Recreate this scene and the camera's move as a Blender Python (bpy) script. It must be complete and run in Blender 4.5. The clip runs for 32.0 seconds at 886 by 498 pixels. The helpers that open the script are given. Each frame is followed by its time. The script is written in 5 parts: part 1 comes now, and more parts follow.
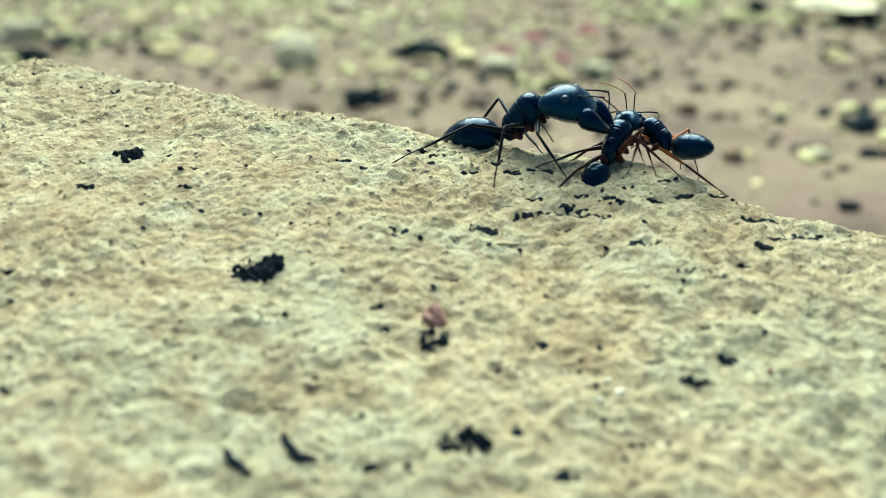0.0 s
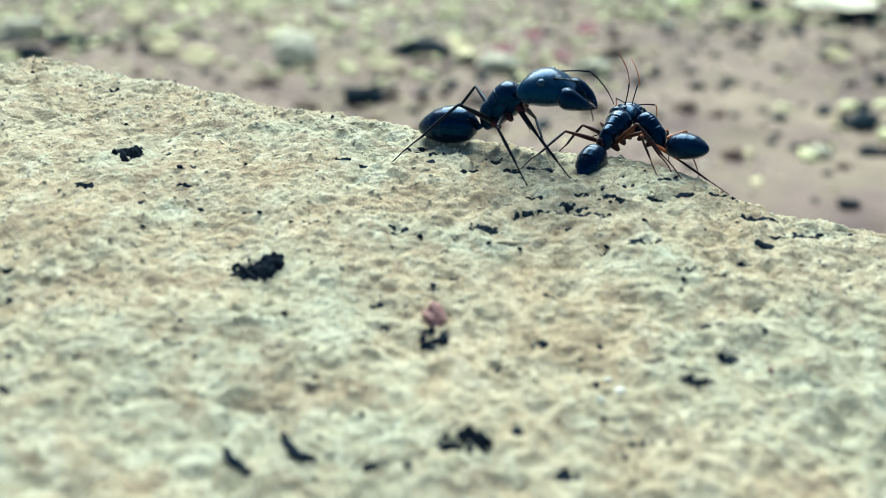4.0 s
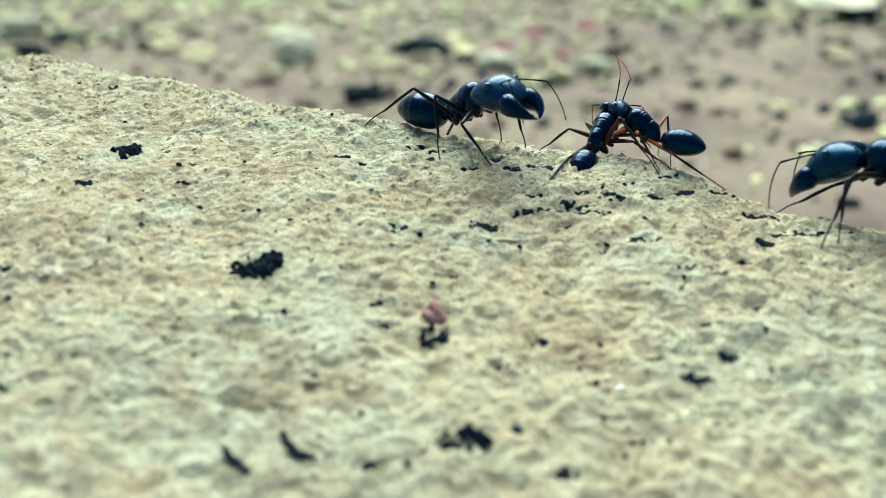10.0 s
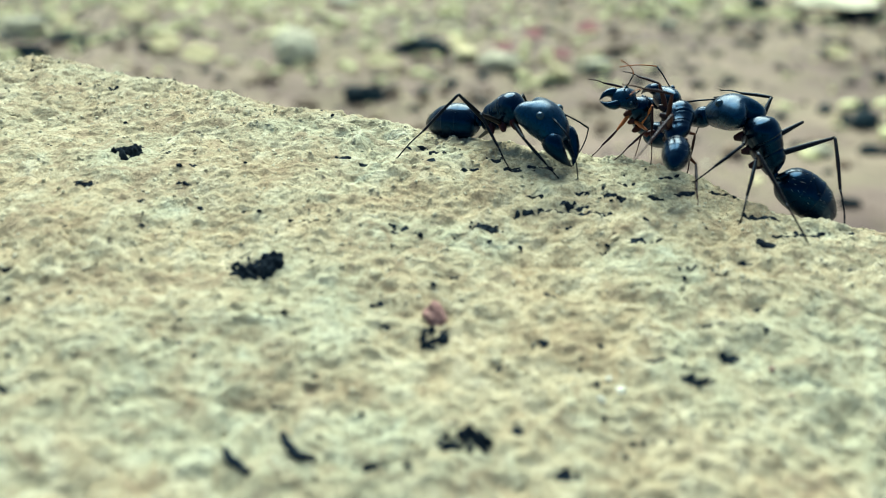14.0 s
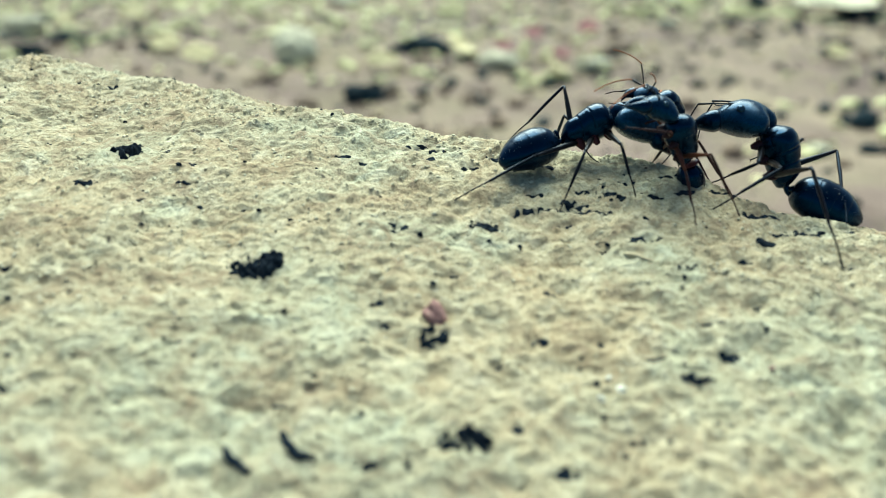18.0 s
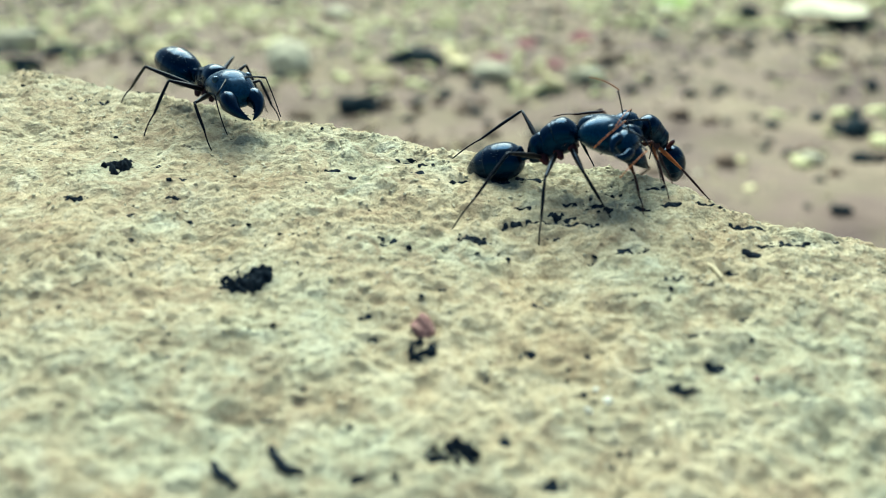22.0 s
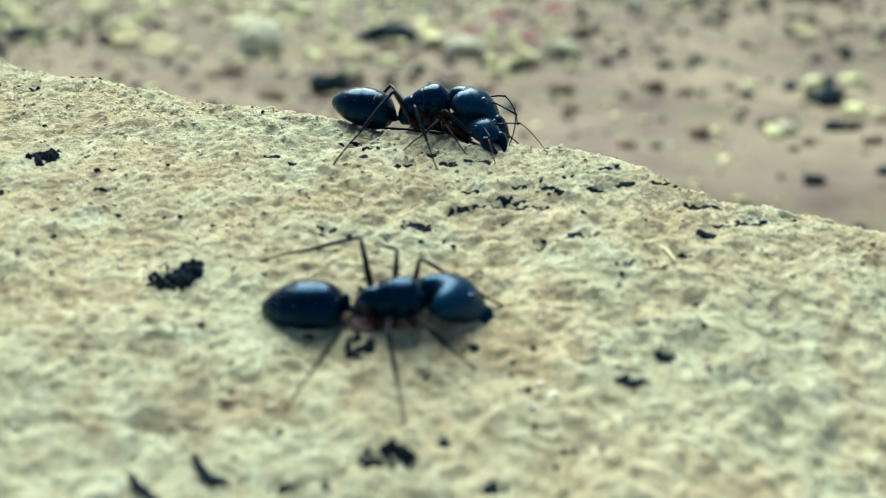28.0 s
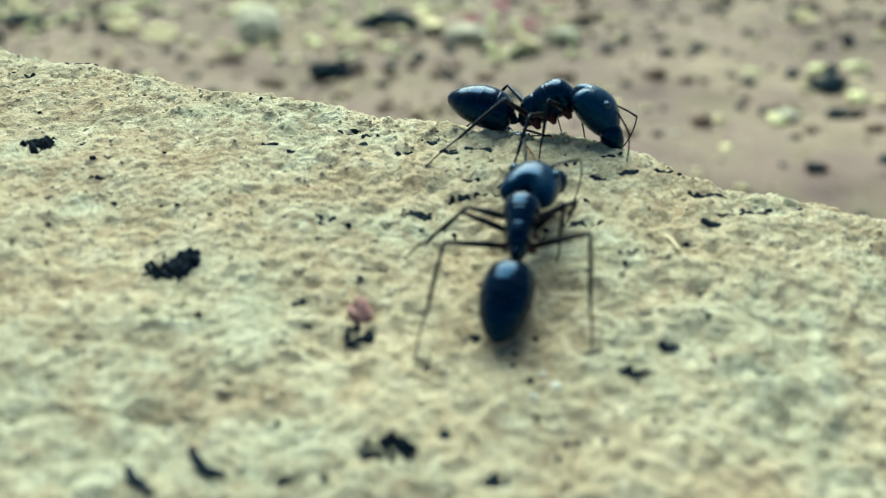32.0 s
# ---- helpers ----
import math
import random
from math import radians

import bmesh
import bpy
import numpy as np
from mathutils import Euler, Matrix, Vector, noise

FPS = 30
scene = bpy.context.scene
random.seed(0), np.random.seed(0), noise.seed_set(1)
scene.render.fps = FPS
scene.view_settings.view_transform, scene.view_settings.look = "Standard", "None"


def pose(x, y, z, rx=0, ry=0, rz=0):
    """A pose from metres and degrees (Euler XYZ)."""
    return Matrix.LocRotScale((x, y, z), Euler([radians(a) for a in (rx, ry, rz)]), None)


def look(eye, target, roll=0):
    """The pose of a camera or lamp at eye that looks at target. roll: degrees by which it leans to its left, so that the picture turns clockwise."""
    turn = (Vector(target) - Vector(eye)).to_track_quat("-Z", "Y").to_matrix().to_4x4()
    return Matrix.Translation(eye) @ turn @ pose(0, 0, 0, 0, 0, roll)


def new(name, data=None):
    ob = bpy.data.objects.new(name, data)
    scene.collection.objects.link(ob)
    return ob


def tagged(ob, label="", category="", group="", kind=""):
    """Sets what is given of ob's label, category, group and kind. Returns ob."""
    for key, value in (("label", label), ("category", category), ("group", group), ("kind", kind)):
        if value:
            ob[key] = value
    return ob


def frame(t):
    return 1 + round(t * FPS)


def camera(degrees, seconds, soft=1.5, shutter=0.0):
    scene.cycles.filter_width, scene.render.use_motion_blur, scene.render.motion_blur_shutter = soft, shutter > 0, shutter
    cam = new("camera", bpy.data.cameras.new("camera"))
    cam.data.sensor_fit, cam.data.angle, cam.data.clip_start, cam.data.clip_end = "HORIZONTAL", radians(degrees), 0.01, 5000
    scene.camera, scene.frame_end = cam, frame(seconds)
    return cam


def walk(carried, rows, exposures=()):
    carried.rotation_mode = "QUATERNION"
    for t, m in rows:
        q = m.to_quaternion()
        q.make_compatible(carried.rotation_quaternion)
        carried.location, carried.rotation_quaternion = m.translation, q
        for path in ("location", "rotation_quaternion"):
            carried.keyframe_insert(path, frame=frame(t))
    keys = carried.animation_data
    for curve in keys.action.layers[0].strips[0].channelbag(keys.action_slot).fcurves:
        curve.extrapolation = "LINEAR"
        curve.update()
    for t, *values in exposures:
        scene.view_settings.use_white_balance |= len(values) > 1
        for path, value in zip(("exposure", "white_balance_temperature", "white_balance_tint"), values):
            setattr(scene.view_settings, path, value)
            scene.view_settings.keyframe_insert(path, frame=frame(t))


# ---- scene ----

# ---- camera ----
cam = camera(60, 32.0, soft=0.7, shutter=0.5)
cam.data.dof.use_dof = True
cam.data.dof.focus_distance = 0.0565
cam.data.dof.aperture_fstop = 28
walk(cam, [
    (0, pose(0, -0.00027, 0.08809, 65.293, 0.005, 0.021)),
    (0.5, pose(2e-05, -0.00019, 0.08804, 65.175, 0.029, 0.038)),
    (1, pose(1e-05, -0.00011, 0.08805, 65.056, -0.013, 0.023)),
    (1.5, pose(2e-05, -0.00024, 0.08808, 65.23, 0.02, 0.012)),
    (2, pose(-1e-05, -0.00014, 0.08805, 65.139, 0.017, -0.015)),
    (2.5, pose(0, -0.00014, 0.08804, 65.097, 0.036, -0.008)),
    (3, pose(-1e-05, -0.00014, 0.08806, 65.114, -0.006, 0.003)),
    (3.5, pose(-2e-05, -0.00016, 0.08807, 65.126, 0.001, -0.01)),
    (5.5, pose(0, -0.00027, 0.08811, 65.291, -0.015, 0.005)),
    (6, pose(-0, -0.00024, 0.08808, 65.236, 0.01, -0.002)),
    (6.5, pose(-1e-05, -0.00021, 0.08809, 65.164, -0.003, -0.004)),
    (7, pose(0, -0.00022, 0.08808, 65.162, 0.018, -0.006)),
    (7.5, pose(-0, -0.00022, 0.08808, 65.159, 0.007, -0.006)),
    (8, pose(1e-05, -0.0002, 0.08806, 65.173, 0.036, 0.037)),
    (8.5, pose(-0, 7e-05, 0.08794, 64.807, -0.007, 0.031)),
    (9, pose(-1e-05, 1e-05, 0.08799, 64.901, 0.013, -0.016)),
    (9.5, pose(-1e-05, 1e-05, 0.08799, 64.921, 0.012, -0.012)),
    (10, pose(-2e-05, -8e-05, 0.08801, 65.028, -0.021, -0.021)),
    (10.5, pose(-0, -9e-05, 0.08804, 64.922, 0.026, -0.018)),
    (11, pose(1e-05, 7e-05, 0.08798, 64.907, -0.006, 0.033)),
    (11.5, pose(2e-05, -1e-05, 0.08801, 64.995, 0.015, 0.036)),
    (12, pose(2e-05, 9e-05, 0.08796, 64.881, 0.018, 0.033)),
    (12.5, pose(1e-05, 2e-05, 0.088, 64.963, -0.026, 0.039)),
    (13, pose(2e-05, -0, 0.08802, 64.987, 0.012, 0.036)),
    (13.5, pose(1e-05, -1e-05, 0.08801, 64.993, -0.004, 0.027)),
    (14, pose(-1e-05, -4e-05, 0.08803, 65.056, -0.012, 0.023)),
    (14.5, pose(1e-05, -0.00014, 0.08806, 65.168, 0.009, 0.029)),
    (16.5, pose(1e-05, 0, 0.08798, 65.04, 0.011, 0.025)),
    (17, pose(0, -4e-05, 0.08803, 65.046, 0.009, 0.029)),
    (17.5, pose(0, -1e-05, 0.08801, 65.05, 0.011, 0.014)),
    (18, pose(-1e-05, -1e-05, 0.08801, 64.999, -0.006, 0.006)),
    (18.5, pose(1e-05, 1e-05, 0.08799, 64.994, -0.002, 0.027)),
    (19, pose(0, 0, 0.088, 65, -0, 0)),
    (19.5, pose(1e-05, 5e-05, 0.08798, 65.004, -0.007, -0.005)),
    (20, pose(1e-05, -1e-05, 0.08801, 65.101, 0.003, -0.034)),
    (20.5, pose(0.0001, -9e-05, 0.0881, 65.23, 0.032, -0.138)),
    (21, pose(0.00025, 8e-05, 0.08811, 65.187, 0.142, -0.401)),
    (21.5, pose(0.00029, -0.00016, 0.08824, 65.5, 0.195, -0.401)),
    (22, pose(0.00043, -0.00025, 0.08831, 65.764, 0.222, -0.452)),
    (22.5, pose(0.0009, -5e-05, 0.08836, 65.619, 0.303, -0.675)),
    (23, pose(0.00158, 0.00016, 0.08837, 65.575, 0.468, -1.079)),
    (23.5, pose(0.00224, 0.00064, 0.08832, 65.229, 0.732, -1.569)),
    (24, pose(0.00256, 0.00093, 0.08835, 65.133, 0.845, -1.907)),
    (24.5, pose(0.00272, 0.00113, 0.08835, 64.967, 0.894, -2.072)),
    (25, pose(0.00278, 0.00134, 0.08826, 64.718, 0.969, -2.13)),
    (25.5, pose(0.0028, 0.00142, 0.08821, 64.667, 0.95, -2.124)),
    (27.5, pose(0.00282, 0.00172, 0.08809, 64.292, 0.954, -2.201)),
    (28, pose(0.00283, 0.00196, 0.088, 63.988, 0.939, -2.244)),
    (28.5, pose(0.00285, 0.00196, 0.08799, 63.951, 0.977, -2.232)),
    (29, pose(0.00282, 0.00198, 0.08798, 63.931, 0.953, -2.24)),
    (29.5, pose(0.00284, 0.00205, 0.08796, 63.851, 0.927, -2.218)),
    (30, pose(0.00285, 0.00213, 0.08792, 63.716, 0.956, -2.233)),
    (30.5, pose(0.00284, 0.00228, 0.08784, 63.503, 0.953, -2.244)),
    (31, pose(0.00284, 0.00233, 0.08783, 63.468, 0.925, -2.219)),
    (31.5, pose(0.00283, 0.00245, 0.08775, 63.284, 0.924, -2.225)),
    (32, pose(0.00283, 0.00255, 0.08773, 63.132, 0.942, -2.217))
], exposures=[(0, 0.915, 6650, -16), (1.5, 0.945, 6350, -14), (3, 0.98, 5850, -7), (4.5, 0.955, 5750, -6), (8, 0.915, 5850, -9), (13, 0.925, 6200, -13), (26, 0.895, 6200, -13), (32, 0.801, 6200, -14)])

# ---- world and sun ----
world = bpy.data.worlds.new("open_sky")
scene.world = world
world.use_nodes = True
wt = world.node_tree
sky = wt.nodes.new("ShaderNodeTexSky")
sky.sky_type, sky.sun_disc = "NISHITA", False
SUN_EL, SUN_AZ = radians(53), radians(-6)
sky.sun_elevation, sky.sun_rotation = SUN_EL, SUN_AZ
wt.nodes["Background"].inputs[1].default_value = 0.058
wt.links.new(sky.outputs[0], wt.nodes["Background"].inputs[0])
sun = new("sun", bpy.data.lights.new("sun", "SUN"))
sun.data.energy, sun.data.angle, sun.data.color = 5.0, radians(54), (1.0, 0.93, 0.80)
sun_way = Vector((math.sin(SUN_AZ) * math.cos(SUN_EL), math.cos(SUN_AZ) * math.cos(SUN_EL), math.sin(SUN_EL)))
sun.matrix_world = look(sun_way * 2, (0, 0, 0))


# ---- materials ----
def material(name, build):
    m = bpy.data.materials.new(name)
    m.use_nodes = True
    build(m.node_tree, m.node_tree.nodes["Principled BSDF"])
    return m


def node(tree, kind, **settings):
    n = tree.nodes.new(kind)
    for key, value in settings.items():
        n.inputs[key.replace("_", " ")].default_value = value
    return n


def coords(tree):
    return tree.nodes.new("ShaderNodeTexCoord").outputs["Object"]


def noise_tex(tree, scale, detail=4.0, rough=0.6, distortion=0.0):
    n = node(tree, "ShaderNodeTexNoise", Scale=scale, Detail=detail, Roughness=rough, Distortion=distortion)
    tree.links.new(coords(tree), n.inputs["Vector"])
    return n.outputs["Fac"]


def ramp(tree, fac, *stops):
    n = tree.nodes.new("ShaderNodeValToRGB")
    els = n.color_ramp.elements
    while len(els) < len(stops):
        els.new(0.5)
    for e, (at, c) in zip(els, stops):
        e.position, e.color = at, (*c, 1)
    tree.links.new(fac, n.inputs[0])
    return n.outputs[0]


def mix(tree, fac, a, b, mode="MIX"):
    n = tree.nodes.new("ShaderNodeMix")
    n.data_type, n.blend_type = "RGBA", mode
    for socket, value in ((n.inputs[0], fac), (n.inputs[6], a), (n.inputs[7], b)):
        if isinstance(value, (int, float)):
            socket.default_value = value
        elif isinstance(value, tuple):
            socket.default_value = (*value, 1)
        else:
            tree.links.new(value, socket)
    return n.outputs[2]


def bump(tree, bsdf, height, strength, distance):
    n = node(tree, "ShaderNodeBump", Strength=strength, Distance=distance)
    tree.links.new(height, n.inputs["Height"])
    tree.links.new(n.outputs[0], bsdf.inputs["Normal"])


def rock_material(tree, bsdf):
    big = noise_tex(tree, 130, 4, 0.55, 0.5)
    mid = noise_tex(tree, 520, 6, 0.68, 0.8)
    small = noise_tex(tree, 1500, 5, 0.7, 0.4)
    fine = noise_tex(tree, 5200, 4, 0.7)
    tone = ramp(tree, mid, (0.30, (0.310, 0.265, 0.221)), (0.42, (0.427, 0.385, 0.294)), (0.54, (0.504, 0.480, 0.380)), (0.68, (0.597, 0.590, 0.502)))
    tone = mix(tree, 0.8, tone, ramp(tree, big, (0.36, (0.97, 0.86, 0.74)), (0.5, (1.0, 0.97, 0.89)), (0.64, (0.93, 1.0, 0.96))), "MULTIPLY")
    tone = mix(tree, 0.7, tone, ramp(tree, small, (0.28, (0.40, 0.35, 0.34)), (0.40, (0.82, 0.79, 0.75)), (0.50, (1.0, 1.0, 1.0)), (0.7, (1.10, 1.10, 1.08))), "MULTIPLY")
    tone = mix(tree, 0.45, tone, ramp(tree, fine, (0.34, (0.35, 0.35, 0.36)), (0.5, (1.0, 1.0, 1.0)), (0.7, (1.15, 1.15, 1.15))), "MULTIPLY")
    # dark flecks drawn out along x: the shade of thin pits, painted in
    fleck = node(tree, "ShaderNodeTexNoise", Scale=760.0, Detail=5.0, Roughness=0.62, Distortion=0.5)
    place = tree.nodes.new("ShaderNodeMapping")
    place.inputs["Location"].default_value, place.inputs["Scale"].default_value = (0.31, 0.17, 0.05), (0.62, 1.0, 1.0)
    tree.links.new(coords(tree), place.inputs[0])
    tree.links.new(place.outputs[0], fleck.inputs["Vector"])
    tone = mix(tree, ramp(tree, fleck.outputs["Fac"], (0.29, (0.85, 0.85, 0.85)), (0.335, (0.0, 0.0, 0.0))), tone, (0.035, 0.032, 0.034))
    stain = noise_tex(tree, 260, 6, 0.66, 1.2)
    tone = mix(tree, ramp(tree, stain, (0.32, (0.8, 0.8, 0.8)), (0.48, (0.0, 0.0, 0.0))), tone, (0.30, 0.235, 0.165))
    tree.links.new(tone, bsdf.inputs["Base Color"])
    bsdf.inputs["Roughness"].default_value = 0.85
    bsdf.inputs["Specular IOR Level"].default_value = 0.3
    bump(tree, bsdf, mix(tree, 0.4, small, fine), 1.0, 0.00045)


def soil_material(tree, bsdf):
    big = noise_tex(tree, 9, 5, 0.6, 0.4)
    mid = noise_tex(tree, 60, 6, 0.7)
    tone = ramp(tree, big, (0.32, (0.105, 0.076, 0.080)), (0.5, (0.190, 0.144, 0.136)), (0.68, (0.290, 0.240, 0.190)))
    patch = noise_tex(tree, 26, 5, 0.7, 0.6)
    tone = mix(tree, ramp(tree, patch, (0.44, (0.0, 0.0, 0.0)), (0.62, (0.6, 0.6, 0.6))), tone, (0.195, 0.175, 0.12))
    tone = mix(tree, 0.8, tone, ramp(tree, mid, (0.32, (0.5, 0.47, 0.47)), (0.5, (0.92, 0.9, 0.87)), (0.7, (1.0, 1.0, 0.95))), "MULTIPLY")
    tree.links.new(tone, bsdf.inputs["Base Color"])
    bsdf.inputs["Roughness"].default_value = 0.95
    bump(tree, bsdf, mid, 0.9, 0.004)


def grainy(name, dark, light, scale, rough=0.85, bumps=0.5, depth=0.0003, gloss=0.5):
    def build(tree, bsdf):
        n = noise_tex(tree, scale, 5, 0.65)
        info = tree.nodes.new("ShaderNodeObjectInfo")
        tone = ramp(tree, n, (0.32, dark), (0.66, light))
        vary = ramp(tree, info.outputs["Random"], (0.0, (0.72, 0.72, 0.72)), (1.0, (1.0, 1.0, 1.0)))
        tree.links.new(mix(tree, 1.0, tone, vary, "MULTIPLY"), bsdf.inputs["Base Color"])
        bsdf.inputs["Roughness"].default_value = rough
        bsdf.inputs["Specular IOR Level"].default_value = gloss
        bump(tree, bsdf, n, bumps, depth)
    return material(name, build)


def chitin(name, base, tint, rough, hair=2600, gloss=0.2):
    def build(tree, bsdf):
        n = noise_tex(tree, hair, 4, 0.6)
        wide = noise_tex(tree, 420, 3, 0.5)
        tree.links.new(ramp(tree, wide, (0.35, base), (0.7, tint)), bsdf.inputs["Base Color"])
        tree.links.new(ramp(tree, n, (0.3, (rough * 0.8,) * 3), (0.7, (min(1, rough * 1.35),) * 3)), bsdf.inputs["Roughness"])
        bsdf.inputs["Specular IOR Level"].default_value = gloss
        bsdf.inputs["Specular Tint"].default_value = (0.05, 0.38, 1.0, 1)
        bump(tree, bsdf, n, 0.14, 0.00006)
    return material(name, build)


ROCK = material("weathered_rock", rock_material)
SOIL = material("bare_soil", soil_material)
# near-black for dirt on the rock and for shade painted into its pits
DIRT_AND_SHADE = grainy("dark_dirt_and_shade", (0.004, 0.009, 0.018), (0.022, 0.034, 0.054), 4000, 0.9, gloss=0.06)
GRAIN = grainy("rock_grain", (0.52, 0.48, 0.36), (0.72, 0.69, 0.55), 2500)
RED_GRAIN = grainy("red_grain", (0.16, 0.07, 0.08), (0.36, 0.22, 0.21), 3000)
QUARTZ = grainy("pale_quartz", (0.65, 0.66, 0.60), (0.85, 0.86, 0.80), 1500, 0.25)
STRAW = grainy("dry_straw", (0.50, 0.42, 0.26), (0.82, 0.76, 0.58), 900, 0.6)
PEBBLE = grainy("pale_pebble", (0.46, 0.45, 0.35), (0.76, 0.75, 0.61), 60, 0.8, 0.4, 0.002)
YELLOW = grainy("dry_yellow_leaf", (0.42, 0.37, 0.20), (0.68, 0.63, 0.40), 70, 0.7, 0.4, 0.002)
DARK_BARK = grainy("dark_bark", (0.008, 0.018, 0.030), (0.020, 0.042, 0.060), 90, 0.8, 0.5, 0.002, 0.1)
# leaf flakes coloured extra bright, with the glint of sunlit specks painted in
FLAKE = grainy("pale_flake", (0.46, 0.46, 0.24), (0.80, 0.80, 0.46), 70, 0.6, 0.4, 0.002)
PETAL = grainy("withered_petal", (0.16, 0.03, 0.06), (0.34, 0.09, 0.13), 90, 0.7, 0.4, 0.001)
GREEN = grainy("green_leaf", (0.16, 0.30, 0.03), (0.36, 0.52, 0.08), 60, 0.5, 0.3, 0.001)
CLOD = grainy("brown_clod", (0.13, 0.092, 0.078), (0.29, 0.225, 0.175), 70, 0.95, 0.6, 0.003)
SHELL = chitin("black_chitin", (0.0008, 0.0026, 0.007), (0.0016, 0.008, 0.022), 0.20, 2600, 0.40)
HEAD_SHELL = chitin("blue_black_head_chitin", (0.0016, 0.007, 0.017), (0.004, 0.020, 0.046), 0.26, 2600, 0.46)
LIMB = chitin("dark_brown_limb", (0.004, 0.004, 0.004), (0.014, 0.010, 0.009), 0.36)
JOINT = chitin("reddish_joint", (0.012, 0.007, 0.007), (0.10, 0.026, 0.020), 0.4)
AMBER = chitin("amber_limb", (0.20, 0.062, 0.018), (0.52, 0.19, 0.06), 0.4)
AMBER_BROWN = chitin("amber_brown_limb", (0.028, 0.011, 0.006), (0.12, 0.042, 0.016), 0.4)
AMBER_DARK = chitin("dark_amber_limb", (0.014, 0.008, 0.006), (0.06, 0.022, 0.012), 0.4)
BRISTLE = grainy("pale_bristle", (0.12, 0.12, 0.11), (0.26, 0.25, 0.22), 3000, 0.5)
EYE = chitin("grey_eye", (0.012, 0.022, 0.030), (0.03, 0.05, 0.065), 0.16, 2600, 0.6)


# ---- mesh tools ----
def mesh_of(name, verts, faces, mat, smooth=True):
    me = bpy.data.meshes.new(name)
    me.from_pydata([tuple(v) for v in verts], [], faces)
    me.materials.append(mat)
    if smooth:
        me.shade_smooth()
    me.update()
    return me


def part(name, me, parent, at=None, label=""):
    ob = new(name, me)
    ob.parent = parent
    if at is not None:
        ob.matrix_basis = at
    return tagged(ob, label)


def loft(rings, sides=20, steps=5):
    """Verts and faces of a closed body along x: rings of (x, z, half width, half height, [flat]), joined by smooth curves. Millimetres in, metres out."""
    r = np.array(rings, float)
    n = len(r)
    s = np.concatenate([[0], np.cumsum(np.hypot(np.diff(r[:, 0]), np.diff(r[:, 2]) * 0.7) + 1e-6)])
    fine = np.concatenate([np.linspace(s[i], s[i + 1], steps, endpoint=False) for i in range(n - 1)] + [[s[-1]]])
    slope = np.gradient(r, s, axis=0)
    out = []
    for q in fine:
        i = min(int(np.searchsorted(s, q, side="right")) - 1, n - 2)
        h = s[i + 1] - s[i]
        u = (q - s[i]) / h
        out.append((2 * u ** 3 - 3 * u * u + 1) * r[i] + (u ** 3 - 2 * u * u + u) * h * slope[i] + (3 * u * u - 2 * u ** 3) * r[i + 1] + (u ** 3 - u * u) * h * slope[i + 1])
    verts, faces = [], []
    for x, z, a, b in out:
        a, b = max(a, 0.01), max(b, 0.01)
        for k in range(sides):
            w = 2 * math.pi * k / sides
            verts.append((x / 1000, a * math.cos(w) / 1000, (z + b * math.sin(w)) / 1000))
    m = len(out)
    for i in range(m - 1):
        for k in range(sides):
            l = (k + 1) % sides
            faces.append((i * sides + k, i * sides + l, (i + 1) * sides + l, (i + 1) * sides + k))
    faces.append(tuple(range(sides - 1, -1, -1)))
    faces.append(tuple((m - 1) * sides + k for k in range(sides)))
    return verts, faces


def tube(points, radii, sides=8):
    """Verts and faces of a tube along points in millimetres."""
    verts, faces = [], []
    pts = [Vector(p) for p in points]
    for i, (p, r) in enumerate(zip(pts, radii)):
        d = (pts[min(i + 1, len(pts) - 1)] - pts[max(i - 1, 0)]).normalized()
        a = d.cross(Vector((0, 0, 1)) if abs(d.z) < 0.9 else Vector((0, 1, 0))).normalized()
        b = d.cross(a)
        for k in range(sides):
            w = 2 * math.pi * k / sides
            verts.append((p + r * (math.cos(w) * a + math.sin(w) * b)) / 1000)
    for i in range(len(pts) - 1):
        for k in range(sides):
            l = (k + 1) % sides
            faces.append((i * sides + k, (i + 1) * sides + k, (i + 1) * sides + l, i * sides + l))
    faces.append(tuple(range(sides)))
    faces.append(tuple((len(pts) - 1) * sides + k for k in range(sides - 1, -1, -1)))
    return verts, faces


def joined(*pieces):
    verts, faces = [], []
    for v, f in pieces:
        o = len(verts)
        verts += list(v)
        faces += [tuple(i + o for i in q) for q in f]
    return verts, faces


def moved(piece, m):
    return [m @ Vector(v) for v in piece[0]], piece[1]


def lump(rng, rx, ry, rz, rough=0.25, div=2):
    """An uneven stone or crumb, radii in metres, resting at its middle."""
    bm = bmesh.new()
    bmesh.ops.create_icosphere(bm, subdivisions=div, radius=1.0)
    off = Vector((rng.uniform(0, 50), rng.uniform(0, 50), rng.uniform(0, 50)))
    for v in bm.verts:
        k = 1 + rough * noise.noise(v.co * 1.1 + off) * 1.6 + rough * 0.6 * noise.noise(v.co * 2.7 + off)
        v.co = Vector((v.co.x * rx, v.co.y * ry, v.co.z * rz)) * k
    verts, faces = [v.co.copy() for v in bm.verts], [tuple(v.index for v in f.verts) for f in bm.faces]
    bm.free()
    return verts, faces


# ---- the rock's form: a sloping dome, a crest that breaks away behind, worn relief and pits ----
CREST_X = (-60, -40.4, -31.7, -23.7, -17.8, -9.9, -3.6, 1.9, 7.2, 12.7, 18.0, 20.2, 23.4, 26.3, 28.2, 45)
CREST_Y = (74.5, 70.9, 68.3, 64.8, 62.6, 59.0, 56.9, 54.9, 53.2, 51.9, 49.7, 47.9, 46.3, 45.3, 44.6, 36)
CREST_BACK = 1.2
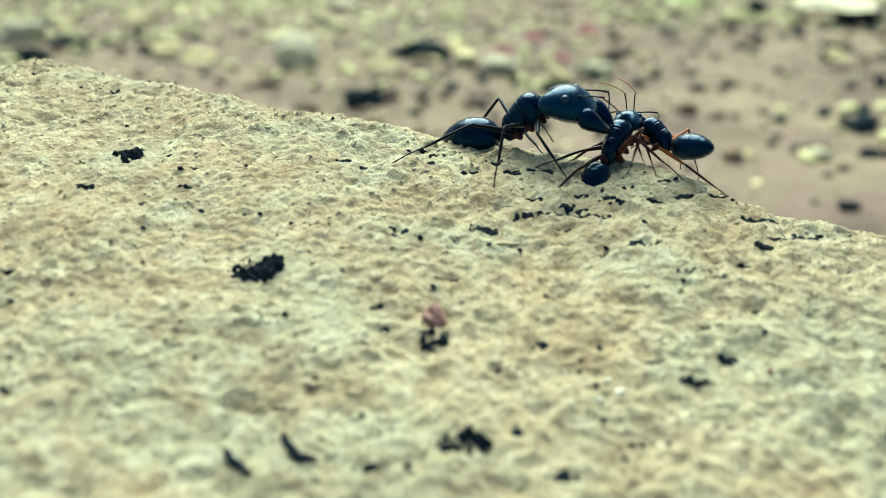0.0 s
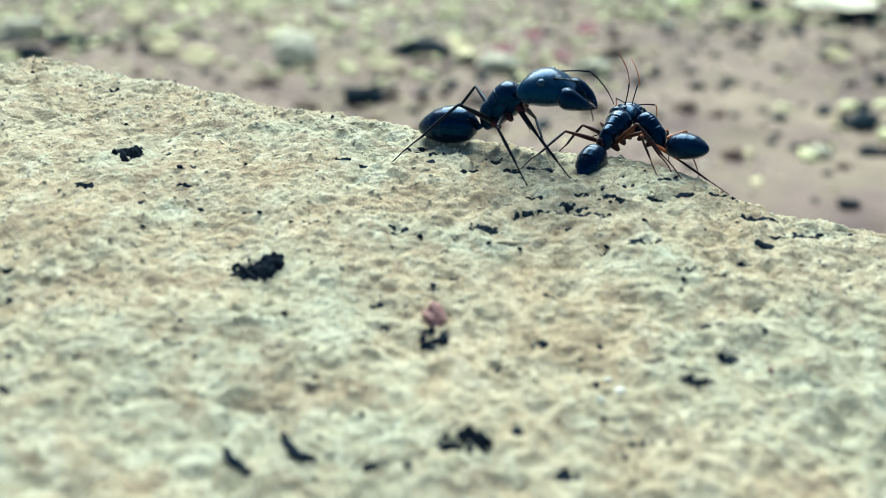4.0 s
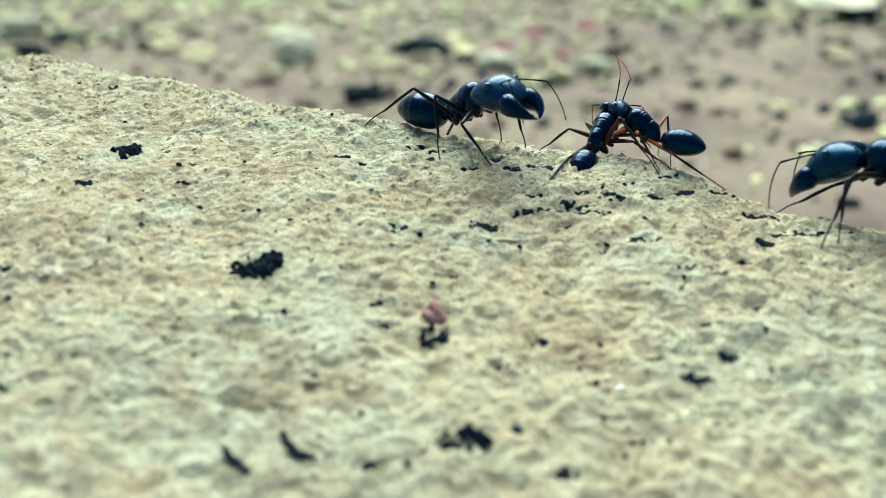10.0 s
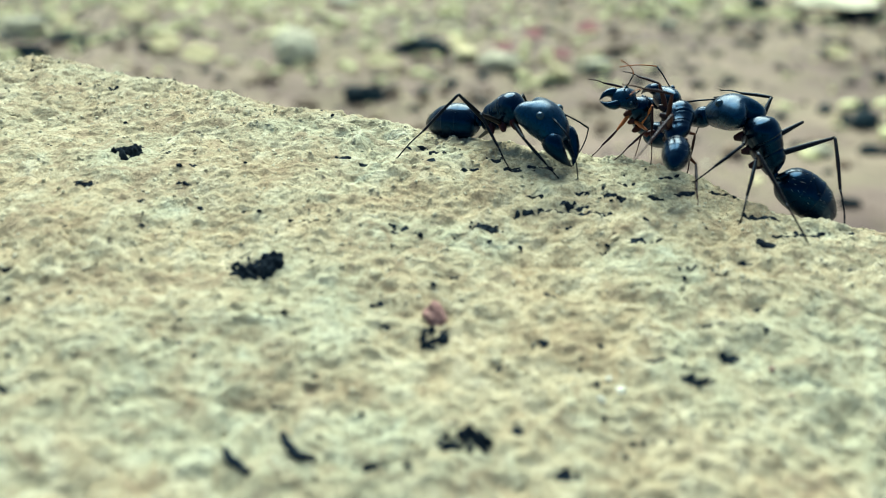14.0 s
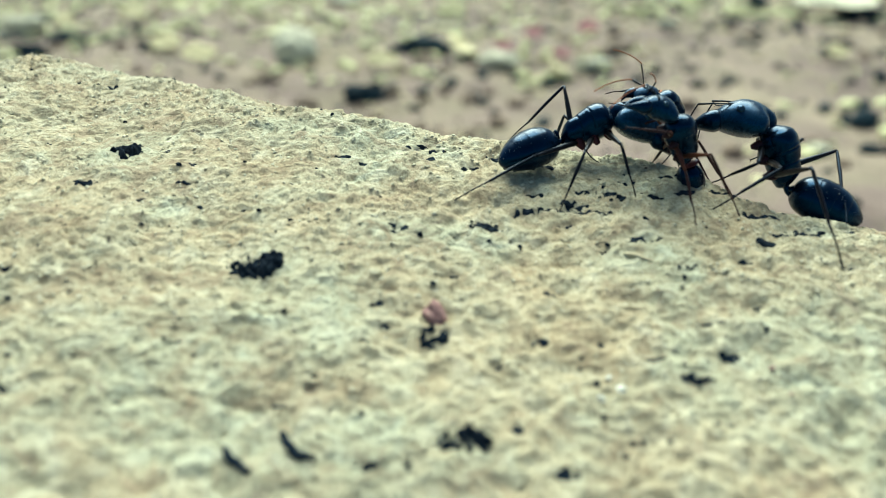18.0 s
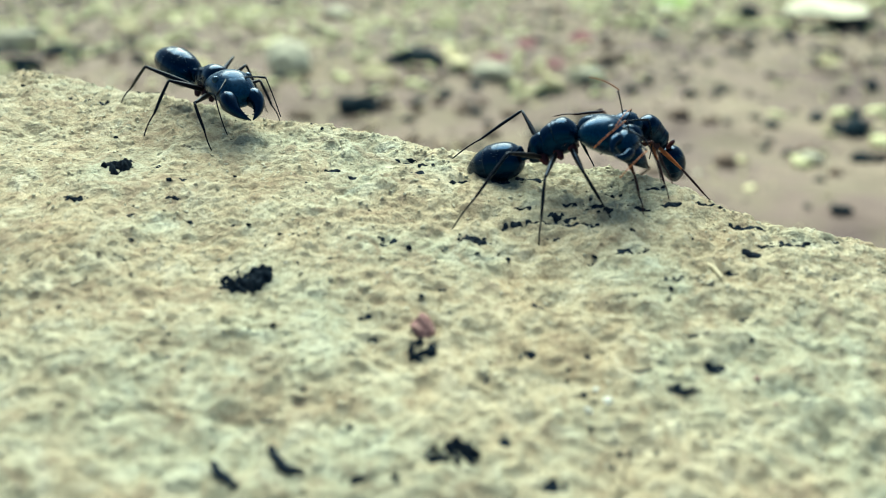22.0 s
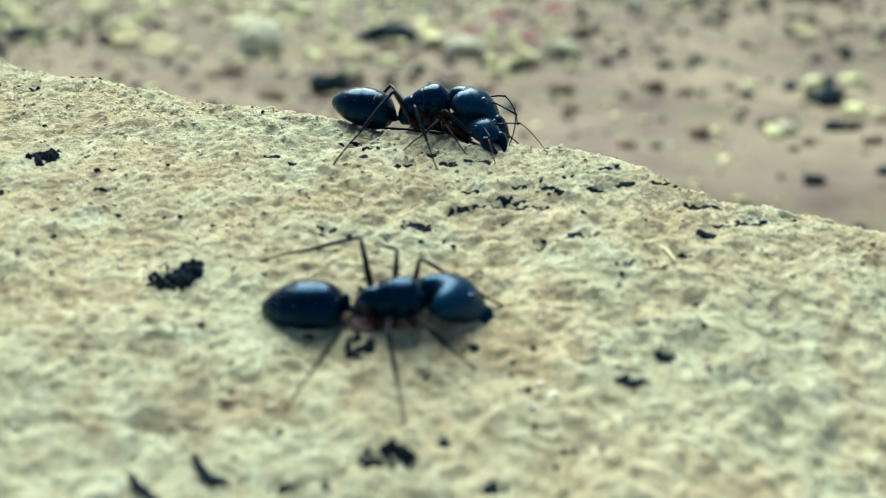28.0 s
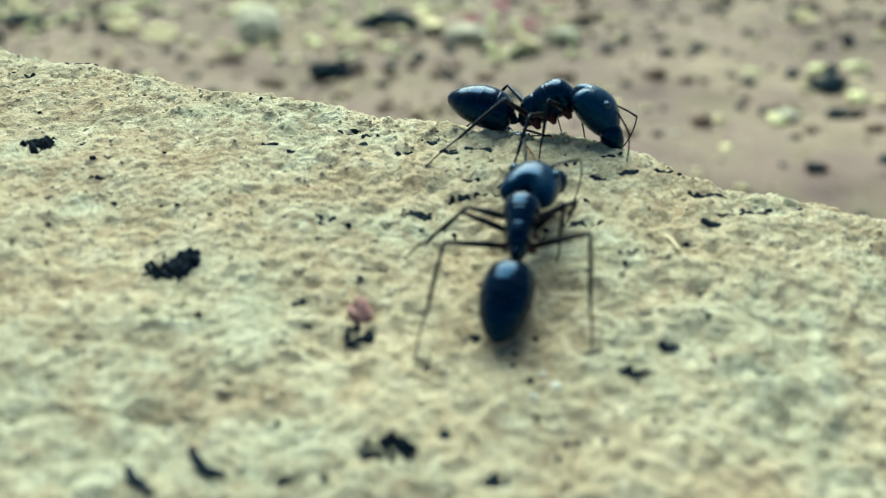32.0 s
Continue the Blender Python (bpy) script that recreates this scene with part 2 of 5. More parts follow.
# dark-filled hollows: x, y, half width, half depth along y, in millimetres
HOLLOWS_FAR = (
    (-22.22, 51.92, 0.76, 1.06),
    (-19.48, 52.07, 0.28, 0.46),
    (-17.05, 50.11, 0.39, 0.52),
    (-10.85, 40.18, 1.4, 1.25),
    (-23.97, 65.63, 0.87, 0.64),
    (-27.54, 63.76, 0.33, 0.36),
    (-15.12, 56.42, 0.21, 0.32),
    (-35.71, 62.69, 0.32, 0.35),
    (2.69, 44.47, 0.89, 0.61),
    (-2.97, 43.86, 0.79, 0.6),
    (12.25, 43.24, 0.96, 0.73),
    (15.05, 40.55, 0.8, 0.57),
    (20.18, 43.35, 0.6, 0.53),
    (6.47, 38.64, 0.58, 0.55),
    (11.67, 47.13, 0.2, 0.39),
    (8.32, 46.54, 0.74, 0.56),
    (6.91, 50.79, 0.79, 0.52),
)
HOLLOWS_MID = (
    (1.98, 50.29, 0.66, 0.45),
    (-1.21, 53.77, 0.62, 0.39),
    (5.12, 45.78, 0.62, 0.35),
    (9.88, 42.64, 0.24, 0.39),
    (23.89, 42.1, 0.24, 0.26),
    (14.19, 36.06, 0.31, 0.41),
    (-3.04, 36.06, 0.43, 0.23),
    (-0.37, 34.97, 0.66, 0.86),
    (2.65, 33.53, 0.44, 0.28),
    (3.54, 29.69, 0.24, 0.36),
    (0.95, 28.79, 0.95, 0.66),
    (-21.25, 30.73, 0.25, 0.36),
    (-20.63, 37.17, 0.19, 0.27),
    (-23, 39.14, 0.23, 0.24),
)
HOLLOWS_EDGE = (
    (-24.73, 38.89, 0.45, 0.24),
    (22.77, 44.65, 1.07, 0.54),
    (20.66, 46.43, 0.92, 0.42),
    (16.11, 47.86, 0.64, 0.39),
    (15.23, 49.26, 0.58, 0.33),
    (12.67, 32.51, 0.86, 0.49),
    (17.97, 41.31, 0.44, 0.29),
    (17.72, 37.91, 0.48, 0.36),
    (10.89, 47.54, 0.56, 0.32),
    (-3.66, 37.57, 0.41, 0.27),
    (24.08, 40.88, 0.44, 0.29),
    (8.48, 35.15, 0.18, 0.26),
    (-6.51, 32.32, 0.23, 0.22),
    (-14.37, 41.8, 0.2, 0.26),
    (-7.34, 51.66, 0.68, 0.34),
    (22.04, 45.13, 0.36, 0.34),
    (7.89, 46.04, 1.1, 0.49),
)
HOLLOWS_CREST = (
    (6, 47.4, 0.75, 0.35),
    (9.62, 47.82, 0.83, 0.43),
    (4.73, 50.59, 0.59, 0.45),
    (3.44, 52.17, 0.88, 0.53),
    (-0.38, 52.68, 0.89, 0.46),
    (-2.02, 53.26, 0.61, 0.39),
    (7.73, 44.81, 0.72, 0.34),
    (10.06, 45.93, 0.55, 0.28),
    (13.69, 47.49, 0.56, 0.32),
    (12.43, 48.74, 0.57, 0.29),
    (18.44, 48.36, 0.57, 0.29),
    (-5.66, 50.68, 0.59, 0.3),
    (-8.74, 50.26, 0.47, 0.26),
    (23.86, 44.23, 0.89, 0.41),
    (25.81, 45.02, 0.54, 0.31),
    (21.53, 44.18, 0.64, 0.34),
    (-0.97, 51.29, 0.48, 0.3),
)
HOLLOWS_LOW = (
    (-9.96, 48.11, 0.56, 0.32),
    (-17, 47.78, 0.56, 0.28),
    (-23.56, 47.42, 0.63, 0.35),
    (-28.21, 53.25, 0.53, 0.31),
    (-26.51, 46.58, 0.37, 0.24),
    (-19.31, 45.7, 0.4, 0.24),
    (11.06, 33.73, 0.5, 0.34),
    (14.99, 34.05, 0.44, 0.28),
    (4.99, 35.02, 0.51, 0.31),
    (-4.29, 34.64, 0.45, 0.28),
    (-14.23, 34.18, 0.5, 0.31),
    (-15.9, 30.51, 0.54, 0.34),
    (-3.43, 27.4, 0.51, 0.34),
    (5.56, 27.46, 0.52, 0.34),
    (13.76, 29.8, 0.6, 0.36),
    (19.07, 32.23, 0.52, 0.33),
)
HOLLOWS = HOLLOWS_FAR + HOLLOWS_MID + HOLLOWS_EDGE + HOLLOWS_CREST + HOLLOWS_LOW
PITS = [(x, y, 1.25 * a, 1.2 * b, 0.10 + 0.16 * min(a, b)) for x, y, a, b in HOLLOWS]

# humps that stand up on the crest: x, y, half width, half depth, height
HUMPS = ((-24.5, 65.6, 2.4, 1.6, 0.55), (-17.4, 62.2, 1.1, 1.0, 0.7), (-36.5, 69.0, 1.6, 1.2, 0.35), (-11.0, 59.0, 1.4, 1.0, 0.3), (1.0, 54.6, 1.2, 0.9, 0.3))


def hash2(i, j, seed):
    h = (i * 374761393 + j * 668265263 + seed * 1442695041) & 0xFFFFFFFF
    h = ((h ^ (h >> 13)) * 1274126177) & 0xFFFFFFFF
    return ((h ^ (h >> 16)) & 0xFFFF) / 65535.0


def value_noise(x, y, seed):
    i, j = np.floor(x).astype(np.int64), np.floor(y).astype(np.int64)
    u, v = x - i, y - j
    u, v = u * u * u * (u * (6 * u - 15) + 10), v * v * v * (v * (6 * v - 15) + 10)
    a, b = hash2(i, j, seed), hash2(i + 1, j, seed)
    c, d = hash2(i, j + 1, seed), hash2(i + 1, j + 1, seed)
    return (a + (b - a) * u + (c - a) * v + (a - b - c + d) * u * v) * 2 - 1


def cell_noise(x, y, seed):
    """Distance to the nearest of scattered points."""
    i, j = np.floor(x).astype(np.int64), np.floor(y).astype(np.int64)
    best = np.full(np.shape(x), 9.0)
    for di in (-1, 0, 1):
        for dj in (-1, 0, 1):
            px, py = i + di + hash2(i + di, j + dj, seed), j + dj + hash2(i + di, j + dj, seed + 7)
            best = np.minimum(best, np.hypot(x - px, y - py))
    return best


def rock_base(x, y):
    """Height of the bare form in metres, x and y in millimetres."""
    a, b = np.clip(x, -75, 60) / 40.0, np.clip(y, -30, 90) / 40.0
    z = 1000 * (0.055555 - 0.003043 * a + 0.013431 * b + 0.000372 * a * a + 0.001814 * a * b - 0.000316 * b * b - 0.000753 * b ** 3)
    back = np.maximum(0, y - np.interp(x, CREST_X, CREST_Y) + CREST_BACK)
    z = z - np.where(back < 9, back * back / 9.0, 9 + 2.0 * (back - 9))
    side = np.maximum(0, np.maximum(-55 - x, x - 42)) + np.maximum(0, -8 - y)
    z = z - side * side / 30.0
    return z / 1000


def rock_height(x, y):
    """Height of the weathered surface in metres, x and y in millimetres."""
    x, y = np.asarray(x, float), np.asarray(y, float)
    wx, wy = x + 0.5 * value_noise(x / 2.3, y / 2.3, 5), y + 0.5 * value_noise(x / 2.3, y / 2.3, 6)
    z = 0.45 * value_noise(wx / 7.0, wy / 7.0, 1) + 0.17 * value_noise(wx / 3.2, wy / 2.6, 2)
    z += 0.10 * value_noise(wx / 2.1, wy / 1.8, 14) + 0.09 * np.abs(value_noise(wx / 1.15, wy / 0.9, 3)) + 0.09 * value_noise(x / 0.75, y / 0.7, 17)
    z += 0.17 * np.abs(value_noise(wx / 0.6, wy / 0.40, 4)) + 0.07 * value_noise(x / 0.3, y / 0.27, 8) - 0.08
    flake = value_noise(wx / 0.8, wy / 0.62, 15)
    z += 0.19 * np.clip(flake * 4, -0.4, 0.6) * np.clip(0.4 + value_noise(x / 3.6, y / 3.1, 16), 0, 1)
    dimple = np.maximum(0, 0.62 - cell_noise(wx / 2.4, wy / 2.1, 11))
    z -= 0.68 * dimple * np.clip(0.5 + value_noise(x / 5, y / 5, 12), 0, 1)
    for px, py, rx, ry, deep in PITS:
        q = ((x - px) / rx) ** 2 + ((y - py) / ry) ** 2
        z -= deep * np.exp(-q * 1.3)
    for px, py, rx, ry, high in HUMPS:
        z += high * np.exp(-((x - px) / rx) ** 2 - ((y - py) / ry) ** 2)
    return rock_base(x, y) + z / 1000


def axis(lo, hi, fine_lo, fine_hi, fine, coarse):
    a = np.arange(lo, fine_lo, coarse)
    return np.concatenate([a, np.arange(fine_lo, fine_hi, fine), np.arange(fine_hi, hi + coarse, coarse)])


def build_rock():
    xs, ys = axis(-130, 110, -46, 36, 0.12, 2.5), axis(-110, 150, 20, 77, 0.12, 2.5)
    gx, gy = np.meshgrid(xs, ys)
    z = np.maximum(rock_height(gx, gy), -0.03)
    verts = np.stack([gx / 1000, gy / 1000, z], -1).reshape(-1, 3)
    n, m = len(xs), len(ys)
    i = np.arange(n * m).reshape(m, n)
    quads = np.stack([i[:-1, :-1], i[:-1, 1:], i[1:, 1:], i[1:, :-1]], -1).reshape(-1, 4)
    me = bpy.data.meshes.new("boulder")
    me.from_pydata(verts, [], quads)
    me.materials.append(ROCK)
    me.shade_smooth()
    me.update()
    return tagged(new("boulder", me), "pale weathered boulder with a pitted sloping top", "rock")


boulder = build_rock()


def rest(x, y, lift=0.0):
    """A point on the rock, x and y in millimetres."""
    return Vector((x / 1000, y / 1000, float(rock_height(x, y)) + lift / 1000))


# ---- ground behind and below the rock ----
def build_ground():
    rng = random.Random(3)
    xs = np.concatenate([[-400, -60, -12, -4, -2], np.arange(-1.2, 1.21, 0.012), [2, 4, 12, 60, 400]])
    ys = np.concatenate([[-400, -60, -12, -4, -1.2, -0.5], np.arange(-0.2, 1.8, 0.012), [2.4, 4, 8, 20, 60, 400]])
    gx, gy = np.meshgrid(xs, ys)
    k = np.clip(2.0 - np.hypot(gx, gy), 0, 1)
    z = k * (0.006 * value_noise(gx / 0.17, gy / 0.17, 21) + 0.003 * value_noise(gx / 0.06, gy / 0.06, 22) + 0.002 * value_noise(gx / 0.025, gy / 0.025, 23))
    n, m = len(xs), len(ys)
    i = np.arange(n * m).reshape(m, n)
    quads = np.stack([i[:-1, :-1], i[:-1, 1:], i[1:, 1:], i[1:, :-1]], -1).reshape(-1, 4)
    me = mesh_of("ground", np.stack([gx, gy, z], -1).reshape(-1, 3).tolist(), quads.tolist(), SOIL)
    return tagged(new("ground", me), "bare purplish-brown soil strewn with litter", "ground", kind="structure")


ground = build_ground()

# ---- ants ----
LEGS = {"L1": (1.25, 1, 2.6, 3.5), "L2": (0.15, 1, 2.9, 4.3), "L3": (-1.0, 1, 3.7, 5.6),
        "R1": (1.25, -1, 2.6, 3.5), "R2": (0.15, -1, 2.9, 4.3), "R3": (-1.0, -1, 3.7, 5.6)}


def legs_of(worker):
    """Where the legs start along the thorax, their side, and the lengths of thigh and shin with foot."""
    grow = {"1": (0.86, 1.0), "2": (0.86, 1.0), "3": (0.9, 1.05)} if worker else {"1": (1.1, 1.12), "2": (1.1, 1.14), "3": (1.16, 1.18)}
    return {k: (x, side, a * grow[k[1]][0], b * grow[k[1]][1]) for k, (x, side, a, b) in LEGS.items()}


REST = {"L1": (4.8, 3.2), "L2": (-0.6, 6.0), "L3": (-8.2, 4.2), "R1": (4.8, -3.2), "R2": (-0.6, -6.0), "R3": (-8.2, -4.2)}


def ant_meshes(s, worker, h):
    """The meshes of one size of ant; s: its scale, h: its head's."""
    limb = (AMBER if s < 0.75 else AMBER_BROWN) if worker else LIMB
    shin = AMBER_DARK if worker else LIMB
    sc = Matrix.Scale(s, 4)
    hs = Matrix.Diagonal((h, h, h * 1.08, 1))
    stout = Matrix.Diagonal((s, s * 1.14, s * 1.20, 1))
    gs = Matrix.Scale(s * (0.89 if s < 0.75 else 0.77 if worker else 1.0), 4)

    def mk(name, piece, mat, m=sc):
        return mesh_of(name, *moved(piece, m), mat)

    out = {}
    out["thorax"] = mk("thorax", loft([(2.15, 0.12, 0.28, 0.29), (1.95, 0.12, 0.60, 0.60), (1.45, 0.10, 0.88, 0.95), (0.85, 0.08, 0.92, 1.08), (0.2, 0.04, 0.80, 1.03), (-0.5, -0.08, 0.66, 0.92), (-1.1, -0.12, 0.60, 0.86), (-1.65, -0.25, 0.48, 0.66), (-2.0, -0.42, 0.30, 0.37), (-2.12, -0.45, 0.11, 0.14)]), SHELL, stout)
    out["pronotum"] = mk("pronotum", loft([(1.95, 0.30, 0.5, 0.45), (1.6, 0.34, 0.88, 0.76), (1.1, 0.36, 0.99, 0.88), (0.7, 0.34, 0.95, 0.88), (0.42, 0.30, 0.90, 0.88), (0.38, 0.29, 0.87, 0.85)], 20, 4), SHELL, stout)
    out["mesonotum"] = mk("mesonotum", loft([(0.40, 0.27, 0.84, 0.87), (0.34, 0.26, 0.85, 0.90), (0.05, 0.20, 0.79, 0.90), (-0.3, 0.12, 0.74, 0.88), (-0.5, 0.06, 0.73, 0.86), (-0.53, 0.05, 0.71, 0.84)], 18, 4), SHELL, stout)
    out["propodeum"] = mk("propodeum", loft([(-0.51, 0.04, 0.69, 0.82), (-0.57, 0.03, 0.71, 0.84), (-0.9, 0.0, 0.65, 0.83), (-1.35, -0.06, 0.60, 0.76), (-1.75, -0.24, 0.45, 0.55), (-1.95, -0.38, 0.26, 0.3)], 18, 4), SHELL, stout)
    out["coxae"] = [mk("coxa", loft([(0, 0, 0.2, 0.2), (0.25, 0, 0.36, 0.34), (0.7, 0, 0.30, 0.28), (1.0, 0, 0.16, 0.16)], 10, 3), (AMBER_BROWN if s < 0.75 else AMBER_DARK) if worker else JOINT)]
    out["petiole"] = mk("petiole", joined(loft([(-1.95, -0.40, 0.15, 0.15), (-2.2, -0.42, 0.22, 0.22), (-2.6, -0.42, 0.2, 0.2), (-2.9, -0.36, 0.14, 0.14)], 10, 3), loft([(-2.18, 0.0, 0.16, 0.42), (-2.36, 0.06, 0.36, 0.55), (-2.56, 0.0, 0.18, 0.42)], 12, 3)), JOINT if worker else SHELL)
    # gaster: four plates, each a little wider than the start of the next
    gaster = [(-0.30, 0.0, 0.15, 0.15), (-0.42, 0.03, 0.72, 0.68), (-0.75, 0.08, 1.18, 1.10), (-1.3, 0.12, 1.40, 1.36), (-2.1, 0.14, 1.52, 1.48), (-2.9, 0.12, 1.50, 1.44), (-3.7, 0.06, 1.32, 1.26), (-4.4, -0.02, 1.00, 0.94), (-4.9, -0.08, 0.62, 0.58), (-5.15, -0.10, 0.30, 0.28), (-5.25, -0.12, 0.02, 0.02)]
    plates = []
    for x0, x1 in ((-0.30, -1.75), (-1.7, -2.95), (-2.9, -4.0), (-3.95, -5.25)):
        g = np.array(gaster)
        xs = x0 + (x1 - x0) * np.array([0, 0.08, 0.2, 0.4, 0.6, 0.8, 0.92, 1.0])
        rows = []
        for k, x in enumerate(xs):
            z, a, b = (float(np.interp(-x, -g[:, 0], g[:, c])) for c in (1, 2, 3))
            grow = 1.0 + 0.018 * k / 7
            rows.append((x, z, a * grow, b * grow))
        if x1 > -5:
            x, z, a, b = rows[-1]
            rows.append((x - 0.03, z, a * 0.955, b * 0.955))
        plates.append(loft(rows, 22, 2))
    out["gaster"] = mk("gaster", plates[0], SHELL, gs)
    out["bristles"] = mesh_of("bristles", *bristles(gaster, 80, 5, 0.26, gs), BRISTLE)
    out["plates"] = [mk("gaster_plate", p, SHELL, gs) for p in plates[1:]]
    # head: broad at the back with two lobes, flat below, narrowing to the mouth
    v, f = loft([(-0.05, 0.0, 0.2, 0.2), (0.06, 0.04, 0.85, 0.55), (0.4, 0.10, 1.38, 0.76), (0.95, 0.09, 1.60, 0.97), (1.65, 0.06, 1.62, 1.12), (2.4, 0.0, 1.50, 1.11), (2.95, -0.12, 1.38, 0.98), (3.35, -0.22, 1.26, 0.80), (3.58, -0.26, 1.08, 0.60), (3.68, -0.16, 0.5, 0.3)], 28, 5)
    shaped = []
    for x, y, z in v:
        cleft = math.exp(-(y * 1000 / 0.5) ** 2) * max(0.0, 1 - x * 1000 / 1.0)
        shaped.append((x + 0.0006 * cleft - 0.00035 * min(1, (abs(y) * 1000 / 1.5) ** 2) * (x < 0.0011), y, z * (1.0 if z < 0 else 1.1) - 0.00014 * cleft * (z > 0)))
    out["head"] = mk("head", (shaped, f), HEAD_SHELL, hs)
    out["clypeus"] = mk("clypeus", loft([(2.3, 1.02, 0.3, 0.1), (2.7, 0.87, 0.68, 0.18), (3.2, 0.50, 0.84, 0.28), (3.65, 0.06, 0.78, 0.26), (3.84, -0.12, 0.6, 0.16), (3.88, -0.18, 0.2, 0.05)], 14, 3), HEAD_SHELL, hs)
    # jaws: broad flat blades, open, hooked inwards and down
    jaw, fat = [], [0.46, 0.62, 0.70, 0.68, 0.62, 0.54, 0.45, 0.36, 0.26, 0.15, 0.03]
    for k in range(11):
        u = k / 10
        jaw.append((2.95 + 2.45 * u - 0.2 * u * u, 0.85 + 0.62 * u - 0.6 * u * u - 0.8 * u ** 4, -0.30 - 0.45 * u - 0.75 * u * u))
    v, f = tube(jaw, fat, 10)
    flat = []
    for i, q in enumerate(v):
        c = Vector(jaw[i // 10]) / 1000
        flat.append((q.x, q.y, c.z + (q.z - c.z) * 1.05))
    teeth = [tube([(x, y, z), (x + 0.2, y - 0.5, z - 0.06)], [0.14, 0.015], 6) for x, y, z in (jaw[5], jaw[6], jaw[7], jaw[8])]
    jaw_piece = joined((flat, f), *teeth)
    out["mandible_l"] = mk("mandible", jaw_piece, SHELL, hs)
    out["mandible_r"] = mk("mandible", ([(x, -y, z) for x, y, z in jaw_piece[0]], [q[::-1] for q in jaw_piece[1]]), SHELL, hs)
    out["eye"] = mk("eye", loft([(-0.3, 0, 0.02, 0.02), (-0.23, 0, 0.18, 0.16), (0, 0, 0.28, 0.25), (0.23, 0, 0.18, 0.16), (0.3, 0, 0.02, 0.02)], 12, 3), EYE, hs)
    # antenna: a straight scape, then an elbow and a jointed whip
    out["scape"] = mk("antenna", tube([(0, 0, 0), (0.5, 0.05, 0.05), (1.4, 0.1, 0.12), (2.3, 0.1, 0.12)], [0.08, 0.06, 0.065, 0.085], 7), LIMB, sc)
    whip, fat = [], []
    for k in range(23):
        u = k / 22
        whip.append((3.0 * u, 0.25 * u * u, -1.0 * u * u))
        fat.append((0.062 if k % 2 else 0.048) * (1.0 - 0.25 * u))
    out["whip"] = mk("antenna_whip", tube(whip, fat, 7), AMBER if worker else LIMB, sc)
    for key, (x, side, a, b) in legs_of(worker).items():
        if side < 0:
            continue
        out["femur" + key[1]] = mk("leg", tube([(-0.05, 0, 0), (0.25, 0, 0.02), (a * 0.3, 0, 0.05), (a * 0.6, 0, 0.04), (a * 0.9, 0, 0), (a, 0, 0)], [0.13, 0.17, 0.22, 0.19, 0.125, 0.115], 9), limb)
        t = b * 0.58
        out["tibia" + key[1]] = mk("tibia", tube([(0, 0, 0), (0.2, 0, 0.02), (t * 0.5, 0, 0.04), (t * 0.95, 0, 0), (t, 0, 0)], [0.09, 0.11, 0.13, 0.10, 0.085], 8), shin)
        pts, rad = [(t, 0, 0)], [0.08]
        for q in range(1, 11):
            u = q / 10
            pts.append((t + (b - t) * u, 0, 0.10 * math.sin(math.pi * u)))
            rad.append((0.075 if q % 2 else 0.052) * (1 - 0.25 * u))
        hook = tube([(b, 0, 0), (b + 0.12, 0.08, 0.05), (b + 0.16, 0.14, -0.02)], [0.035, 0.025, 0.01], 5)
        hook2 = tube([(b, 0, 0), (b + 0.12, -0.08, 0.05), (b + 0.16, -0.14, -0.02)], [0.035, 0.025, 0.01], 5)
        out["tarsus" + key[1]] = mk("tarsus", joined(tube(pts, rad, 7), hook, hook2), shin)
    return out


def bristles(rings, count, seed, long, size):
    """Fine pale hairs standing on the upper side of a body given by rings along x, swept towards its tail. Millimetres."""
    rng = random.Random(seed)
    r = np.array(rings)[:, :4]
    r = r[np.argsort(r[:, 0])]
    pieces = []
    for _ in range(count):
        x = rng.uniform(r[0, 0], r[-1, 0])
        z, a, b = (float(np.interp(x, r[:, 0], r[:, c])) for c in (1, 2, 3))
        w = math.pi * rng.uniform(0.2, 0.8)
        foot = Vector((x, a * math.cos(w) * 0.98, z + b * math.sin(w) * 0.98))
        out = Vector((-0.7, math.cos(w), math.sin(w))).normalized()
        pieces.append(tube([foot, foot + out * long * rng.uniform(0.6, 1.1)], [0.009, 0.004], 3))
    return moved(joined(*pieces), size)


